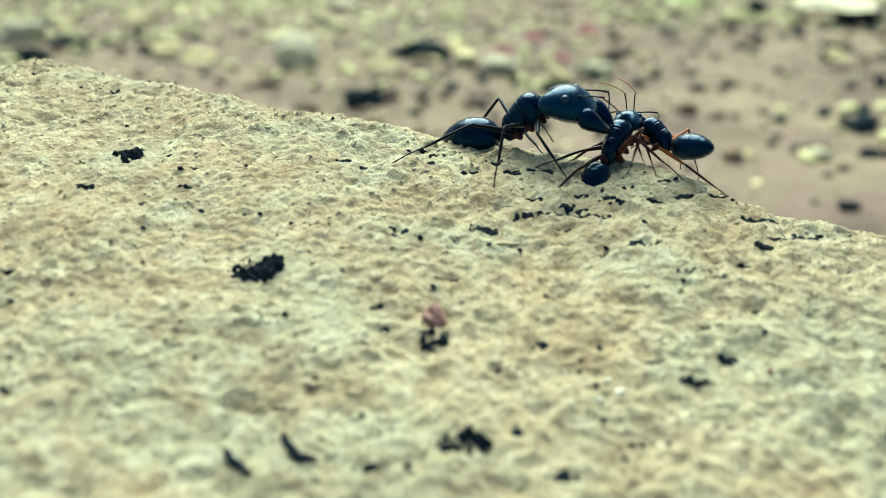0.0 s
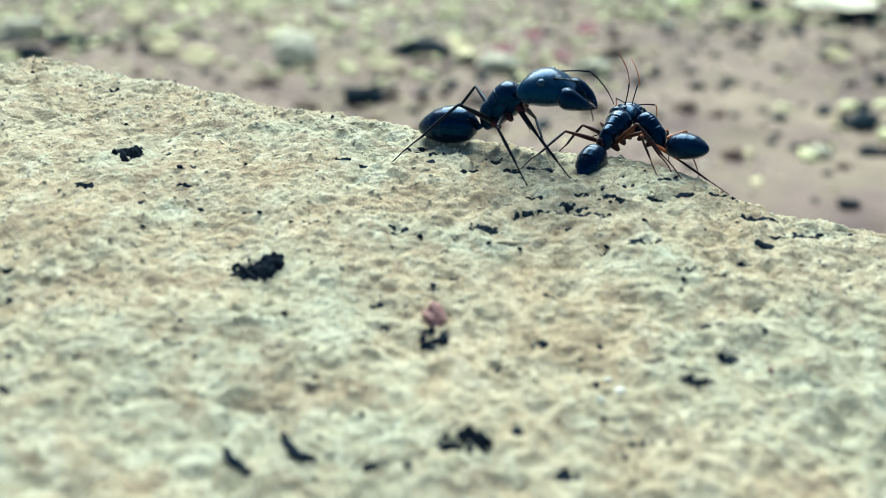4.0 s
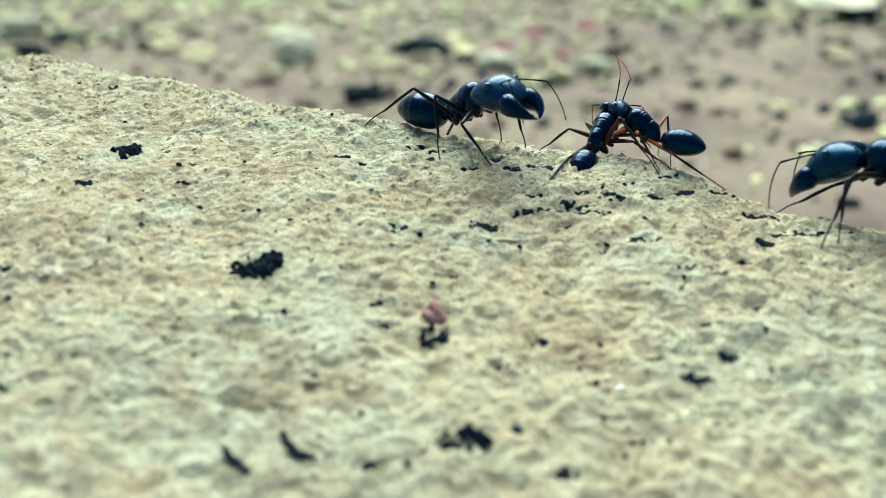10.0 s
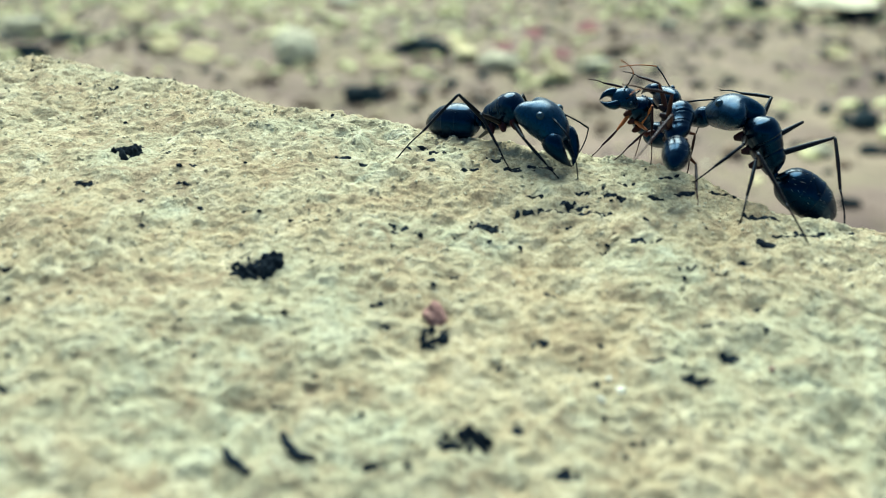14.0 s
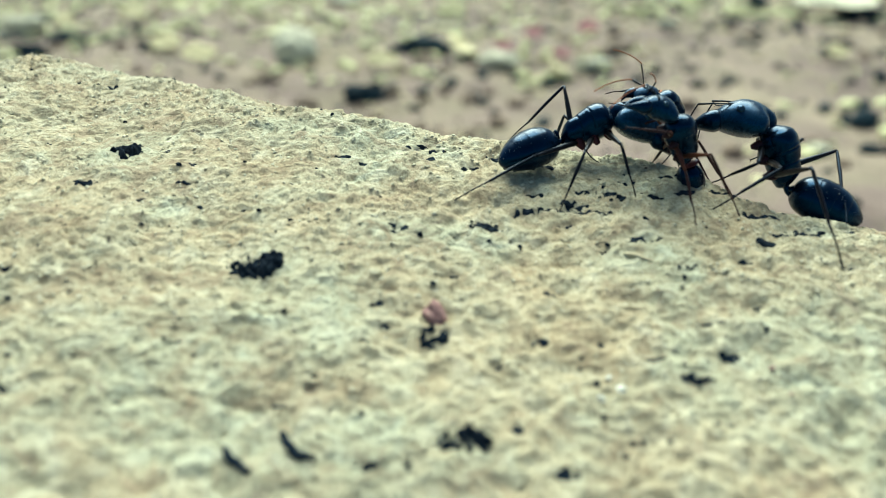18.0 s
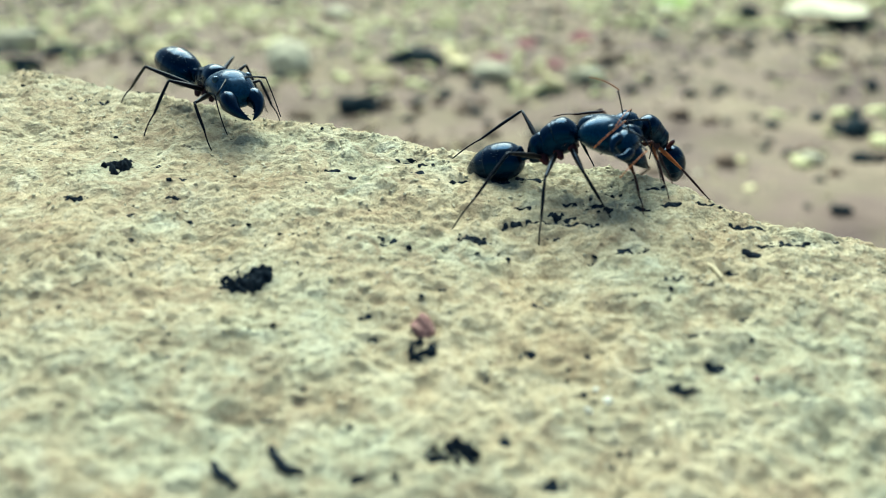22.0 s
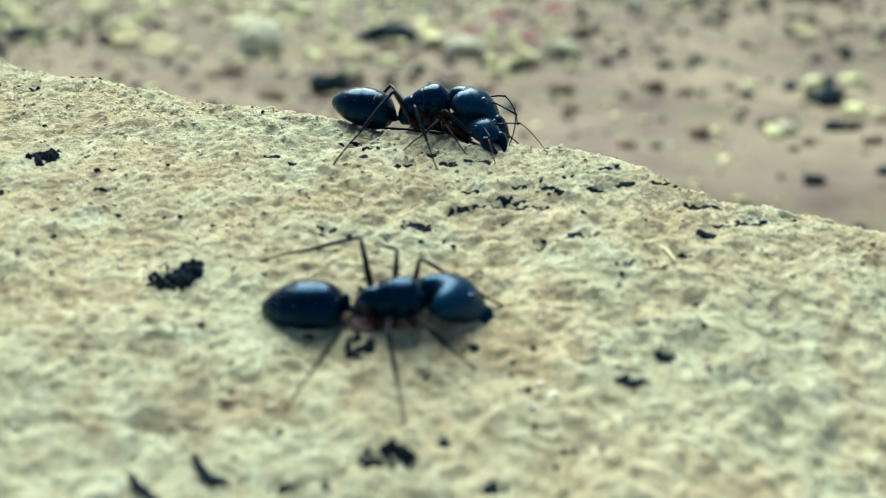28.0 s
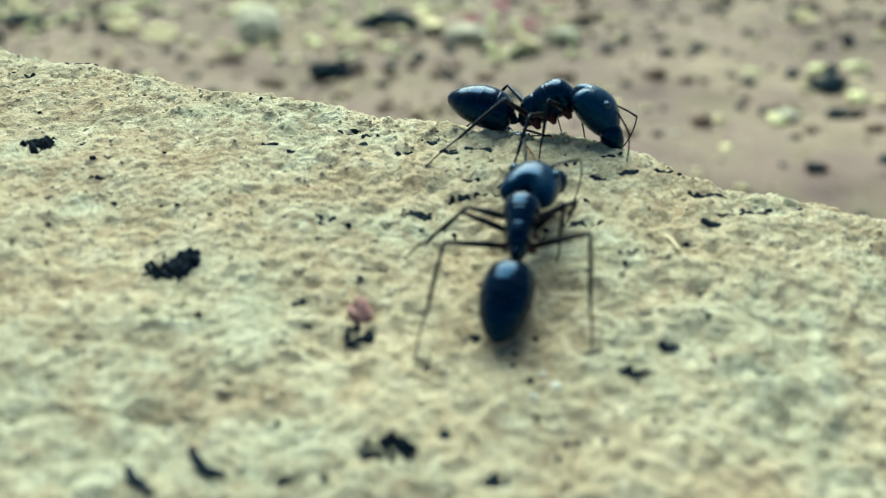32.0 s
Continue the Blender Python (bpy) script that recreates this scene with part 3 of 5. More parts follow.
def build_ant(name, label, s, worker, h):
    meshes = ant_meshes(s, worker, h)
    ant = tagged(new(name), label, "ant", "ants on the boulder")
    ant.empty_display_size = 0.002
    mm = s / 1000
    hm = h / 1000
    parts = {"root": ant, "scale": s, "head_scale": h, "legs": legs_of(worker)}
    thorax = part("thorax", meshes["thorax"], ant)
    for key in ("pronotum", "mesonotum", "propodeum"):
        part(key, meshes[key], thorax)
    part("petiole", meshes["petiole"], ant)
    gaster = parts["gaster"] = part("gaster", meshes["gaster"], ant)
    part("bristles", meshes["bristles"], gaster, None, "fine pale hairs")
    for p in meshes["plates"]:
        part("gaster_plate", p, gaster)
    head = parts["head"] = part("head", meshes["head"], ant, None, "large blue-black head")
    part("clypeus", meshes["clypeus"], head)
    part("mandible", meshes["mandible_l"], head)
    part("mandible", meshes["mandible_r"], head)
    for side in (1, -1):
        part("eye", meshes["eye"], head, Matrix.Translation((2.0 * hm, side * 1.24 * hm, 0.84 * hm)) @ pose(0, 0, 0, -side * 40, 0, -side * 14), "grey eye")
        for key, mesh in (("scape", "antenna"), ("whip", "antenna_whip")):
            parts[key + ("L" if side > 0 else "R")] = part(mesh, meshes[key], head)
    for key, (x, side, a, b) in LEGS.items():
        part("coxa", meshes["coxae"][0], thorax, Matrix.Translation((x * mm, side * 0.42 * mm, -0.45 * mm)) @ pose(0, 0, 0, 0, 55, side * 65), "reddish brown")
        leg = parts[key] = part("leg", meshes["femur" + key[1]], ant)
        parts["tibia" + key] = part("tibia", meshes["tibia" + key[1]], leg)
        parts["tarsus" + key] = part("tarsus", meshes["tarsus" + key[1]], leg)
    return parts


ant_a = build_ant("soldier_ant", "glossy black ant with a broad head, biting the smaller ants", 0.92, False, 1.0)
ant_c = build_ant("soldier_ant", "big glossy black ant climbing the boulder's edge, jaws open", 1.0, False, 1.02)
ant_d = build_ant("soldier_ant", "big glossy black ant walking along the boulder's crest", 0.97, False, 1.02)
ant_b1 = build_ant("worker_ant", "middling black ant with amber legs, being dragged about", 0.82, True, 0.62)
ant_b2 = build_ant("worker_ant", "small black ant with amber legs, gripping another small ant", 0.7, True, 0.5)

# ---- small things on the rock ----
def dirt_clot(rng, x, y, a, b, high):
    """Ragged dark fill of a hollow, dirt and painted pit shade in one, half width a and half depth b: it bulges where
    it is thick and dives under the rock's skin where it thins out. Millimetres; made round its middle.
    """
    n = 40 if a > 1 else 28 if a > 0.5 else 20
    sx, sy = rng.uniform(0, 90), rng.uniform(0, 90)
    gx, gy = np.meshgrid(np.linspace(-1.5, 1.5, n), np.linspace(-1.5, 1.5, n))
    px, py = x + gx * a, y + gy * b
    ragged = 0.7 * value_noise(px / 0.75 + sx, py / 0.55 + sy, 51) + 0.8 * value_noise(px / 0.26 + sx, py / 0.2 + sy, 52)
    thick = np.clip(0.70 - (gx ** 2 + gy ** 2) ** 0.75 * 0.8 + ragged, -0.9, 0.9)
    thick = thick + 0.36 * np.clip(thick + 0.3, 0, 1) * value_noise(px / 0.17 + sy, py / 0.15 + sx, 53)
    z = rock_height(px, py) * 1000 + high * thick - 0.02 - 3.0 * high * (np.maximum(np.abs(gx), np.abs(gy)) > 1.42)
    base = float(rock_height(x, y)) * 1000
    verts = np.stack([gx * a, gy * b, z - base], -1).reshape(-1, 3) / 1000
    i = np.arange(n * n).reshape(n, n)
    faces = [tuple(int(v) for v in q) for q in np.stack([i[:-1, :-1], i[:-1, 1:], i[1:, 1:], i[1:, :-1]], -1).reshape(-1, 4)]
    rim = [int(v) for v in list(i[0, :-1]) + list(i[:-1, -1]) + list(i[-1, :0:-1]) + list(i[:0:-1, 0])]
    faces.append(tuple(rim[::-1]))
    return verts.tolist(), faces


def fill_dark_hollows():
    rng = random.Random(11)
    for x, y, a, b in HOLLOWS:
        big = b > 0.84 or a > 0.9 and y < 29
        # big clots are dirt; small ones also put the pits' shade into their colour
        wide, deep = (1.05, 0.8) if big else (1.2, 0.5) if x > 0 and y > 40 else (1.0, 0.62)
        ob = new("dirt_clot", mesh_of("dirt_clot", *dirt_clot(rng, x, y, a * wide, b * deep, 0.2 + 0.45 * min(a, 1) if big else 0.10 + 0.12 * min(a, b)), DIRT_AND_SHADE))
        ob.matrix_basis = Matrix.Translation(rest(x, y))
        tagged(ob, "black clot of dirt lying on the pale rock" if big else "small dark clot in a hollow of the rock, dirt and pit shade in one", "dirt", "dirt clots on the boulder")


fill_dark_hollows()


def single_grains():
    rng = random.Random(12)
    for name, mat, label, x, y, r in (("red_grain", RED_GRAIN, "pinkish-red grain stuck above a dark hollow", -0.45, 36.85, 0.62), ("red_grain", RED_GRAIN, "tiny dark red grain on the rock", 17.0, 33.3, 0.16), ("red_grain", RED_GRAIN, "tiny dark red grain on the rock", 17.4, 31.7, 0.11),
                                      ("quartz_grain", QUARTZ, "pale glassy quartz grain set in the rock", 9.0, 32.1, 0.24), ("quartz_grain", QUARTZ, "pale glassy quartz grain set in the rock", 7.9, 31.5, 0.18), ("quartz_grain", QUARTZ, "pale glassy quartz grain set in the rock", 8.5, 32.9, 0.15)):
        v, f = lump(rng, r * 1.2 / 1000, r / 1000, r * 0.8 / 1000, 0.35, 2)
        ob = new(name, mesh_of(name, v, f, mat, smooth=False))
        ob.matrix_basis = Matrix.Translation(rest(x, y, r * 0.25)) @ pose(0, 0, 0, rng.uniform(-20, 20), rng.uniform(-20, 20), rng.uniform(0, 360))
        tagged(ob, label, "mineral grain")


single_grains()


def build_straw():
    pts = [(-0.95 + 1.9 * k / 8, 0.12 * math.sin(k / 8 * 3.1), 0.05 * math.sin(k / 4 * 3.1)) for k in range(9)]
    v, f = tube(pts, [0.05, 0.11, 0.14, 0.15, 0.14, 0.13, 0.11, 0.08, 0.03], 7)
    return tagged(new("straw", mesh_of("straw", v, f, STRAW)), "short pale sliver of dry straw lying on the rock", "straw")


straw = build_straw()

SLIVERS = (((-7.6, 29.1), (-7.3, 28.6), (-6.9, 28.1), (-6.3, 27.6), (-5.8, 27.6)),
           ((-10.1, 28.2), (-9.8, 27.7), (-9.3, 27.3), (-8.7, 26.9)),
           ((-8.4, 30.8), (-8.1, 30.6), (-7.7, 30.6)))


def dark_slivers():
    """Short curved scraps of blackened stem lying on the near slope."""
    for pts, r in zip(SLIVERS, (0.24, 0.22, 0.13)):
        x0, y0 = pts[len(pts) // 2]
        base = rest(x0, y0)
        fine = [Vector(pts[i]).lerp(Vector(pts[i + 1]), k / 3) for i in range(len(pts) - 1) for k in range(3)] + [Vector(pts[-1])]
        line = [(rest(p.x, p.y, r * 0.35) - base) * 1000 for p in fine]
        n = len(line) - 1
        v, f = tube(line, [r * (0.35 + 0.65 * math.sin(math.pi * (0.12 + 0.76 * i / n)) + 0.12 * math.sin(i * 2.3)) for i in range(n + 1)], 8)
        ob = new("stem_scrap", mesh_of("stem_scrap", v, f, DIRT_AND_SHADE))
        ob.matrix_basis = Matrix.Translation(base)
        tagged(ob, "blackened curved scrap of plant stem on the rock", "plant scrap", "stem scraps on the boulder")


dark_slivers()


def scatter_stuff(name, label, category, mat, count, sizes, seed, density, sink):
    """Loose grains strewn over the rock as one mesh."""
    rng = random.Random(seed)
    shape_v = np.array([(1, 0, 0), (-1, 0, 0), (0, 1, 0), (0, -1, 0), (0, 0, 1), (0, 0, -1), (.6, .6, .5), (-.6, .6, .5), (.6, -.6, .5), (-.6, -.6, .5), (.6, .6, -.5), (-.6, .6, -.5), (.6, -.6, -.5), (-.6, -.6, -.5)], float)
    shape_f = [(0, 6, 4, 8), (4, 6, 2, 7), (4, 7, 1, 9), (4, 9, 3, 8), (0, 10, 2, 6), (2, 11, 1, 7), (1, 13, 3, 9), (3, 12, 0, 8), (5, 12, 3, 13), (5, 13, 1, 11), (5, 11, 2, 10), (5, 10, 0, 12)]
    pts = []
    while len(pts) < count:
        x, y = rng.uniform(-46, 36), rng.uniform(20, 74)
        if y < np.interp(x, CREST_X, CREST_Y) + 2 and rng.random() < density(x, y):
            pts.append((x, y))
    pts = np.array(pts)
    zs = rock_height(pts[:, 0], pts[:, 1]) * 1000
    verts, faces = [], []
    for (x, y), z in zip(pts, zs):
        k = sizes[0] + (sizes[1] - sizes[0]) * rng.random() ** 2.5
        m = np.array(pose(0, 0, 0, rng.uniform(-40, 40), rng.uniform(-40, 40), rng.uniform(0, 360)).to_3x3())
        q = shape_v * np.array([rng.uniform(0.75, 1.3) for _ in range(14)])[:, None] * np.array([k * rng.uniform(0.8, 1.7), k, k * rng.uniform(0.5, 0.9)])
        o = len(verts)
        verts += ((q @ m.T + (x, y, z + k * sink)) / 1000).tolist()
        faces += [tuple(i + o for i in f) for f in shape_f]
    ob = new(name, mesh_of(name, verts, faces, mat, smooth=False))
    return tagged(ob, label, category, kind="stuff")


def near_crest(x, y):
    d = np.interp(x, CREST_X, CREST_Y) - y
    return 0.35 + 0.65 * math.exp(-(d / 5.0) ** 2)


def in_patches(x, y):
    return max(0.03, 0.5 + 1.4 * float(value_noise(np.array(x / 4.5), np.array(y / 4.5), 31)) + (0.5 if 0 < x < 26 and y > 38 else 0.0))


scatter_stuff("loose_grains", "pale loose mineral grains over the rock's surface", "grit", GRAIN, 6500, (0.04, 0.15), 21, near_crest, 0.15)
# black specks added mostly as the shade of small pits, some as dirt
scatter_stuff("dark_specks", "scattered black specks over the rock, mostly standing for shade in small pits", "dirt", DIRT_AND_SHADE, 300, (0.04, 0.2), 22, in_patches, 0.1)

# ---- litter on the ground behind ----
PEBBLES = ((-0.279, 0.524, 0.0189, 0.0098), (-0.086, 0.453, 0.0157, 0.0132), (-0.086, 0.692, 0.0152, 0.0073), (0.14, 0.275, 0.0044, 0.0044), (0.162, 0.571, 0.0069, 0.0045), (0.083, 0.437, 0.0102, 0.0064), (0.031, 0.443, 0.0145, 0.0058), (-0.1, 0.513, 0.0092, 0.0063), (0.192, 0.67, 0.0095, 0.0047))
LEAVES = ((-0.139, 0.443, 0.01, 0.0068), (-0.035, 0.437, 0.0092, 0.0057), (0.009, 0.453, 0.0056, 0.0086), (0.059, 0.422, 0.0059, 0.0093), (0.224, 0.443, 0.0074, 0.0048), (-0.164, 0.465, 0.0101, 0.0051), (-0.278, 0.585, 0.0084, 0.005), (-0.228, 0.585, 0.0092, 0.005))
STICKS = ((-0.0385, 0.379, 0.0125, 0.0058), (-0.0125, 0.470, 0.0200, 0.0075), (0.332, 0.630, 0.0230, 0.0060), (0.262, 0.668, 0.0110, 0.0080), (-0.243, 0.458, 0.0140, 0.0040))
BARKS = ((0.201, 0.366, 0.0042, 0.0026), (0.192, 0.334, 0.0040, 0.0026), (0.214, 0.403, 0.0038, 0.0023), (0.235, 0.413, 0.0040, 0.0026), (0.181, 0.339, 0.0028, 0.0018), (-0.242, 0.513, 0.0075, 0.0034), (-0.218, 0.535, 0.0055, 0.0030), (-0.162, 0.510, 0.0050, 0.0030), (-0.098, 0.613, 0.0070, 0.0031), (0.074, 0.553, 0.0070, 0.0040), (-0.241, 0.509, 0.0147, 0.0073), (0.29, 0.663, 0.0141, 0.0061), (0.195, 0.513, 0.0063, 0.0041), (0.182, 0.325, 0.0073, 0.0073), (0.162, 0.279, 0.0053, 0.0043), (0.249, 0.503, 0.0044, 0.0025), (-0.331, 0.644, 0.016, 0.0055), (0.12, 0.211, 0.0034, 0.0012))
CLODS = ((-0.066, 0.365, 0.0081, 0.0041), (-0.182, 0.503, 0.0054, 0.0036), (-0.093, 0.403, 0.0074, 0.0036), (0.11, 0.483, 0.0105, 0.0045))
PETALS = ((0.059, 0.513, 0.0063, 0.0048), (0.098, 0.535, 0.0081, 0.0046), (0.037, 0.481, 0.0059, 0.0024), (0.07, 0.46, 0.0057, 0.0027))


def soil_height(x, y):
    x, y = np.asarray(x, float), np.asarray(y, float)
    k = np.clip(2.0 - np.hypot(x, y), 0, 1)
    return k * (0.006 * value_noise(x / 0.17, y / 0.17, 21) + 0.003 * value_noise(x / 0.06, y / 0.06, 22) + 0.002 * value_noise(x / 0.025, y / 0.025, 23))


def curled_leaf(rng, a, b):
    """A dry leaf fragment with thickness, half length a, half width b in metres."""
    top, n, m = [], 9, 5
    for i in range(n):
        u = i / (n - 1) * 2 - 1
        wide = math.sqrt(max(0.02, 1 - abs(u) ** 1.7)) * (1 + 0.15 * math.sin(5 * u + a * 900))
        for j in range(m):
            v = (j / (m - 1) * 2 - 1) * wide
            top.append(Vector((a * u, b * v, 0.3 * b + 0.35 * b * v * v + 0.25 * a * u * u * 0.6)))
    low = [p - Vector((0, 0, 0.0006)) for p in top]
    faces = []
    for i in range(n - 1):
        for j in range(m - 1):
            q = (i * m + j, (i + 1) * m + j, (i + 1) * m + j + 1, i * m + j + 1)
            faces += [q, tuple(k + n * m for k in q[::-1])]
    ring = [i * m for i in range(n)] + [(n - 1) * m + j for j in range(1, m)] + [i * m + m - 1 for i in range(n - 2, -1, -1)] + list(range(m - 2, 0, -1))
    for p, q in zip(ring, ring[1:] + ring[:1]):
        faces.append((q, p, p + n * m, q + n * m))
    return top + low, faces


def litter():
    rng = random.Random(31)
    for rows, name, mat, label, category, high in ((PEBBLES, "pebble", PEBBLE, "pale rounded pebble lying on the soil", "pebble", 0.8), (STICKS, "bark_piece", DARK_BARK, "thick blue-black stick of bark on the soil", "bark", 0.95), (BARKS, "bark_piece", DARK_BARK, "dark blue-black scrap of bark on the soil", "bark", 0.5), (CLODS, "soil_clod", CLOD, "brown clod of earth", "clod", 0.7)):
        for x, y, a, b in rows:
            # seen at a low angle: what shows as height is mostly the thing's own height
            v, f = lump(rng, a * 0.85, max(b, (0.35 if high > 0.9 else 0.6) * a) * 0.8, max(b * high, 0.002), 0.4, 3)
            ob = new(name, mesh_of(name, v, f, mat))
            ob.matrix_basis = Matrix.Translation((x, y, float(soil_height(x, y)) + b * high * 0.6)) @ pose(0, 0, 0, 0, 0, rng.uniform(-12, 12))
            tagged(ob, label, category, category + "s on the soil")
    for rows, name, mat, label in ((LEAVES, "dry_leaf", YELLOW, "dry yellow leaf scrap curled on the soil"), (PETALS, "petal", PETAL, "withered dark red petal on the soil"), (((0.208, 0.699, 0.0163, 0.0054),), "green_leaf", GREEN, "fresh yellow-green leaf lying on the soil"), (((0.312, 0.637, 0.0317, 0.0068),), "curled_leaf", PEBBLE, "pale curled dry leaf arched over the soil")):
        for x, y, a, b in rows:
            v, f = curled_leaf(rng, max(a, b), max(b, 0.7 * a))
            ob = new(name, mesh_of(name, v, f, mat))
            tilt = 28 if name != "curled_leaf" else 12
            ob.matrix_basis = Matrix.Translation((x, y, float(soil_height(x, y)) + 0.4 * b + 0.001)) @ pose(0, 0, 0, tilt, 0, rng.uniform(-25, 25) + (90 if b > a else 0))
            tagged(ob, label, "leaf", name + " scraps")


litter()


def gravel(name, label, mat, count, seed, sizes, flat):
    """Small litter strewn over the soil behind the rock, as one mesh."""
    rng = random.Random(seed)
    verts, faces = [], []
    shapes = [lump(rng, 1, 1, flat, 0.4, 1) for _ in range(8)]
    for _ in range(count):
        y = 0.17 + 0.75 * rng.random() ** (0.6 if "flakes" in name else 1.1 if mat in (DARK_BARK, CLOD) else 0.7)
        x = rng.uniform(-0.75, 0.75) * (0.25 + y) * (0.75 if "flakes" in name else 1.0)
        if "pale" in name and (y < 0.4 or x > 0.06 + 0.08 * y and y < 0.6) and rng.random() < 0.92:
            continue
        if float(value_noise(np.array(x / 0.09), np.array(y / 0.07), seed)) + rng.uniform(-0.7, 0.7) < 0:
            continue
        k = sizes[0] + (sizes[1] - sizes[0]) * rng.random() ** (1.2 if "flakes" in name else 3)
        v, f = rng.choice(shapes)
        m = Matrix.Translation((x, y, float(soil_height(x, y)) + 0.3 * k * flat)) @ pose(0, 0, 0, rng.uniform(-20, 20), rng.uniform(-20, 20), rng.uniform(0, 360)) @ Matrix.Diagonal((k * rng.uniform(0.7, 1.6), k, k, 1))
        o = len(verts)
        verts += [m @ Vector(p) for p in v]
        faces += [tuple(i + o for i in q) for q in f]
    tagged(new(name, mesh_of(name, verts, faces, mat)), label, "litter", kind="stuff")


gravel("pale_gravel", "pale grit and small stones strewn over the soil", PEBBLE, 1800, 41, (0.0006, 0.0030), 0.7)
gravel("leaf_crumbs", "yellowish crumbs of dry leaf over the soil", YELLOW, 6000, 42, (0.0006, 0.0030), 0.5)
gravel("dark_crumbs", "dark crumbs of bark and earth over the soil", DARK_BARK, 1500, 43, (0.0006, 0.0028), 0.6)
gravel("soil_crumbs", "brown crumbs of earth over the soil", CLOD, 3000, 44, (0.0008, 0.005), 0.7)
gravel("pale_flakes", "pale yellowish flakes of leaf over the soil, brightened to stand for sun glints", FLAKE, 4200, 45, (0.0016, 0.0056), 0.6)
gravel("dark_flakes", "dark purplish scraps scattered over the soil", DARK_BARK, 2300, 46, (0.0014, 0.0044), 0.6)


# ---- how things move ----
def leg_poses(root, hip, target, a, b, side, splay):
    """Pose of the femur in the ant's space and of the shin in the femur's, for a foot at target."""
    inv = root.inverted()
    d = inv @ target - hip
    reach = min(max(d.length, abs(a - b) * 1.05), (a + b) * 0.995)
    d.normalize()
    up = (Vector((0, 0, 1)) + Vector((0, side * splay, 0))).normalized()
    n = up.cross(d)
    n = n.normalized() if n.length > 1e-4 else Vector((1, 0, 0))
    lift = math.acos(max(-1, min(1, (a * a + reach * reach - b * b) / (2 * a * reach))))
    knee = math.acos(max(-1, min(1, (a * a + b * b - reach * reach) / (2 * a * b))))
    x = Matrix.Rotation(-lift, 3, n) @ d
    z = x.cross(n)
    femur = Matrix((x, n, z)).transposed().to_4x4()
    femur.translation = hip
    shin = Matrix.Translation((a, 0, 0)) @ Matrix.Rotation(math.pi - knee, 4, "Y")
    return femur, shin


def blend(rows, t):
    """The row at t between the given ones: place, turn, head, tail, feet."""
    if t <= rows[0][0]:
        r, q, u = rows[0], rows[0], 0.0
    elif t >= rows[-1][0]:
        r, q, u = rows[-1], rows[-1], 0.0
    else:
        i = max(k for k in range(len(rows) - 1) if rows[k][0] <= t)
        r, q = rows[i], rows[i + 1]
        u = (t - r[0]) / (q[0] - r[0])
    w = u * u * (3 - 2 * u)
    place = Vector(r[1]).lerp(Vector(q[1]), u) / 1000
    turn = pose(0, 0, 0, *r[2]).to_quaternion().slerp(pose(0, 0, 0, *q[2]).to_quaternion(), w)
    angle = [r[k][j] + (q[k][j] - r[k][j]) * w for k in (3, 4) for j in (0, 1)]
    return Matrix.LocRotScale(place, turn, None), angle, (r[5] if u < 0.5 else q[5])


def walk_ant(ant, seed, rows):
    """Keys an ant: rows of seconds, place in millimetres, turn, the head's and the tail's pitch and yaw, and known footholds."""
    rng = random.Random(seed)
    s = ant["scale"]
    mm = s / 1000
    hm = ant["head_scale"] / 1000
    times = sorted({round(k * 0.5, 2) for k in range(65)} | {round(r[0], 2) for r in rows})
    keys = {k: [] for k in ant if k not in ("scale", "head_scale", "legs")}
    held = {}
    up, bend = (-62, 24) if s < 0.75 else (6, 44)
    phase = [rng.uniform(0, 6) for _ in range(8)]
    for t in times:
        root, (hp, hy, gp, gy), known = blend(rows, t)
        keys["root"].append((t, root))
        keys["head"].append((t, Matrix.Translation((2.05 * mm, 0, 0.12 * mm)) @ pose(0, 0, 0, 0, 0, hy) @ pose(0, 0, 0, 0, -hp, 0)))
        keys["gaster"].append((t, Matrix.Translation((-2.2 * mm, 0, -0.42 * mm)) @ pose(0, 0, 0, 0, 0, gy) @ pose(0, 0, 0, 0, -gp, 0)))
        for side, c in ((1, "L"), (-1, "R")):
            o = phase[0] if side > 0 else phase[1]
            base = Matrix.Translation((2.7 * hm, side * 0.72 * hm, 0.93 * hm)) @ pose(0, 0, 0, 0, up + 14 * math.sin(1.9 * t + o), side * (34 + 16 * math.sin(1.3 * t + o)))
            tip = base @ Matrix.Translation((2.3 * mm, side * 0.1 * mm, 0.12 * mm)) @ pose(0, 0, 0, 0, bend + 18 * math.sin(2.3 * t + 2 * o), -side * 20)
            keys["scape" + c].append((t, base))
            keys["whip" + c].append((t, tip))
        for key, (x, side, a, b) in ant["legs"].items():
            a, b = a * mm, b * mm
            hip = Vector((x * mm, side * 0.62 * mm, -0.72 * mm))
            want = root @ Vector((REST[key][0] * mm, REST[key][1] * mm, 0))
            if key in known:
                foot = rest(*known[key])
            else:
                foot = rest(want.x * 1000, want.y * 1000)
                if (foot - want).length > 5.5 * mm:
                    foot = root @ Vector((REST[key][0] * mm * 0.95, REST[key][1] * mm * 0.9, -3.6 * mm))
                elif key in held and (held[key] - foot).length < 1.3 * mm:
                    foot = held[key]
            held[key] = foot
            femur, shin = leg_poses(root, hip, foot, a, b, side, 1.0 if s > 0.85 else 1.6)
            keys[key].append((t, femur))
            keys["tibia" + key].append((t, shin))
            keys["tarsus" + key].append((t, shin))
    for k, r in keys.items():
        walk(ant[k], r)


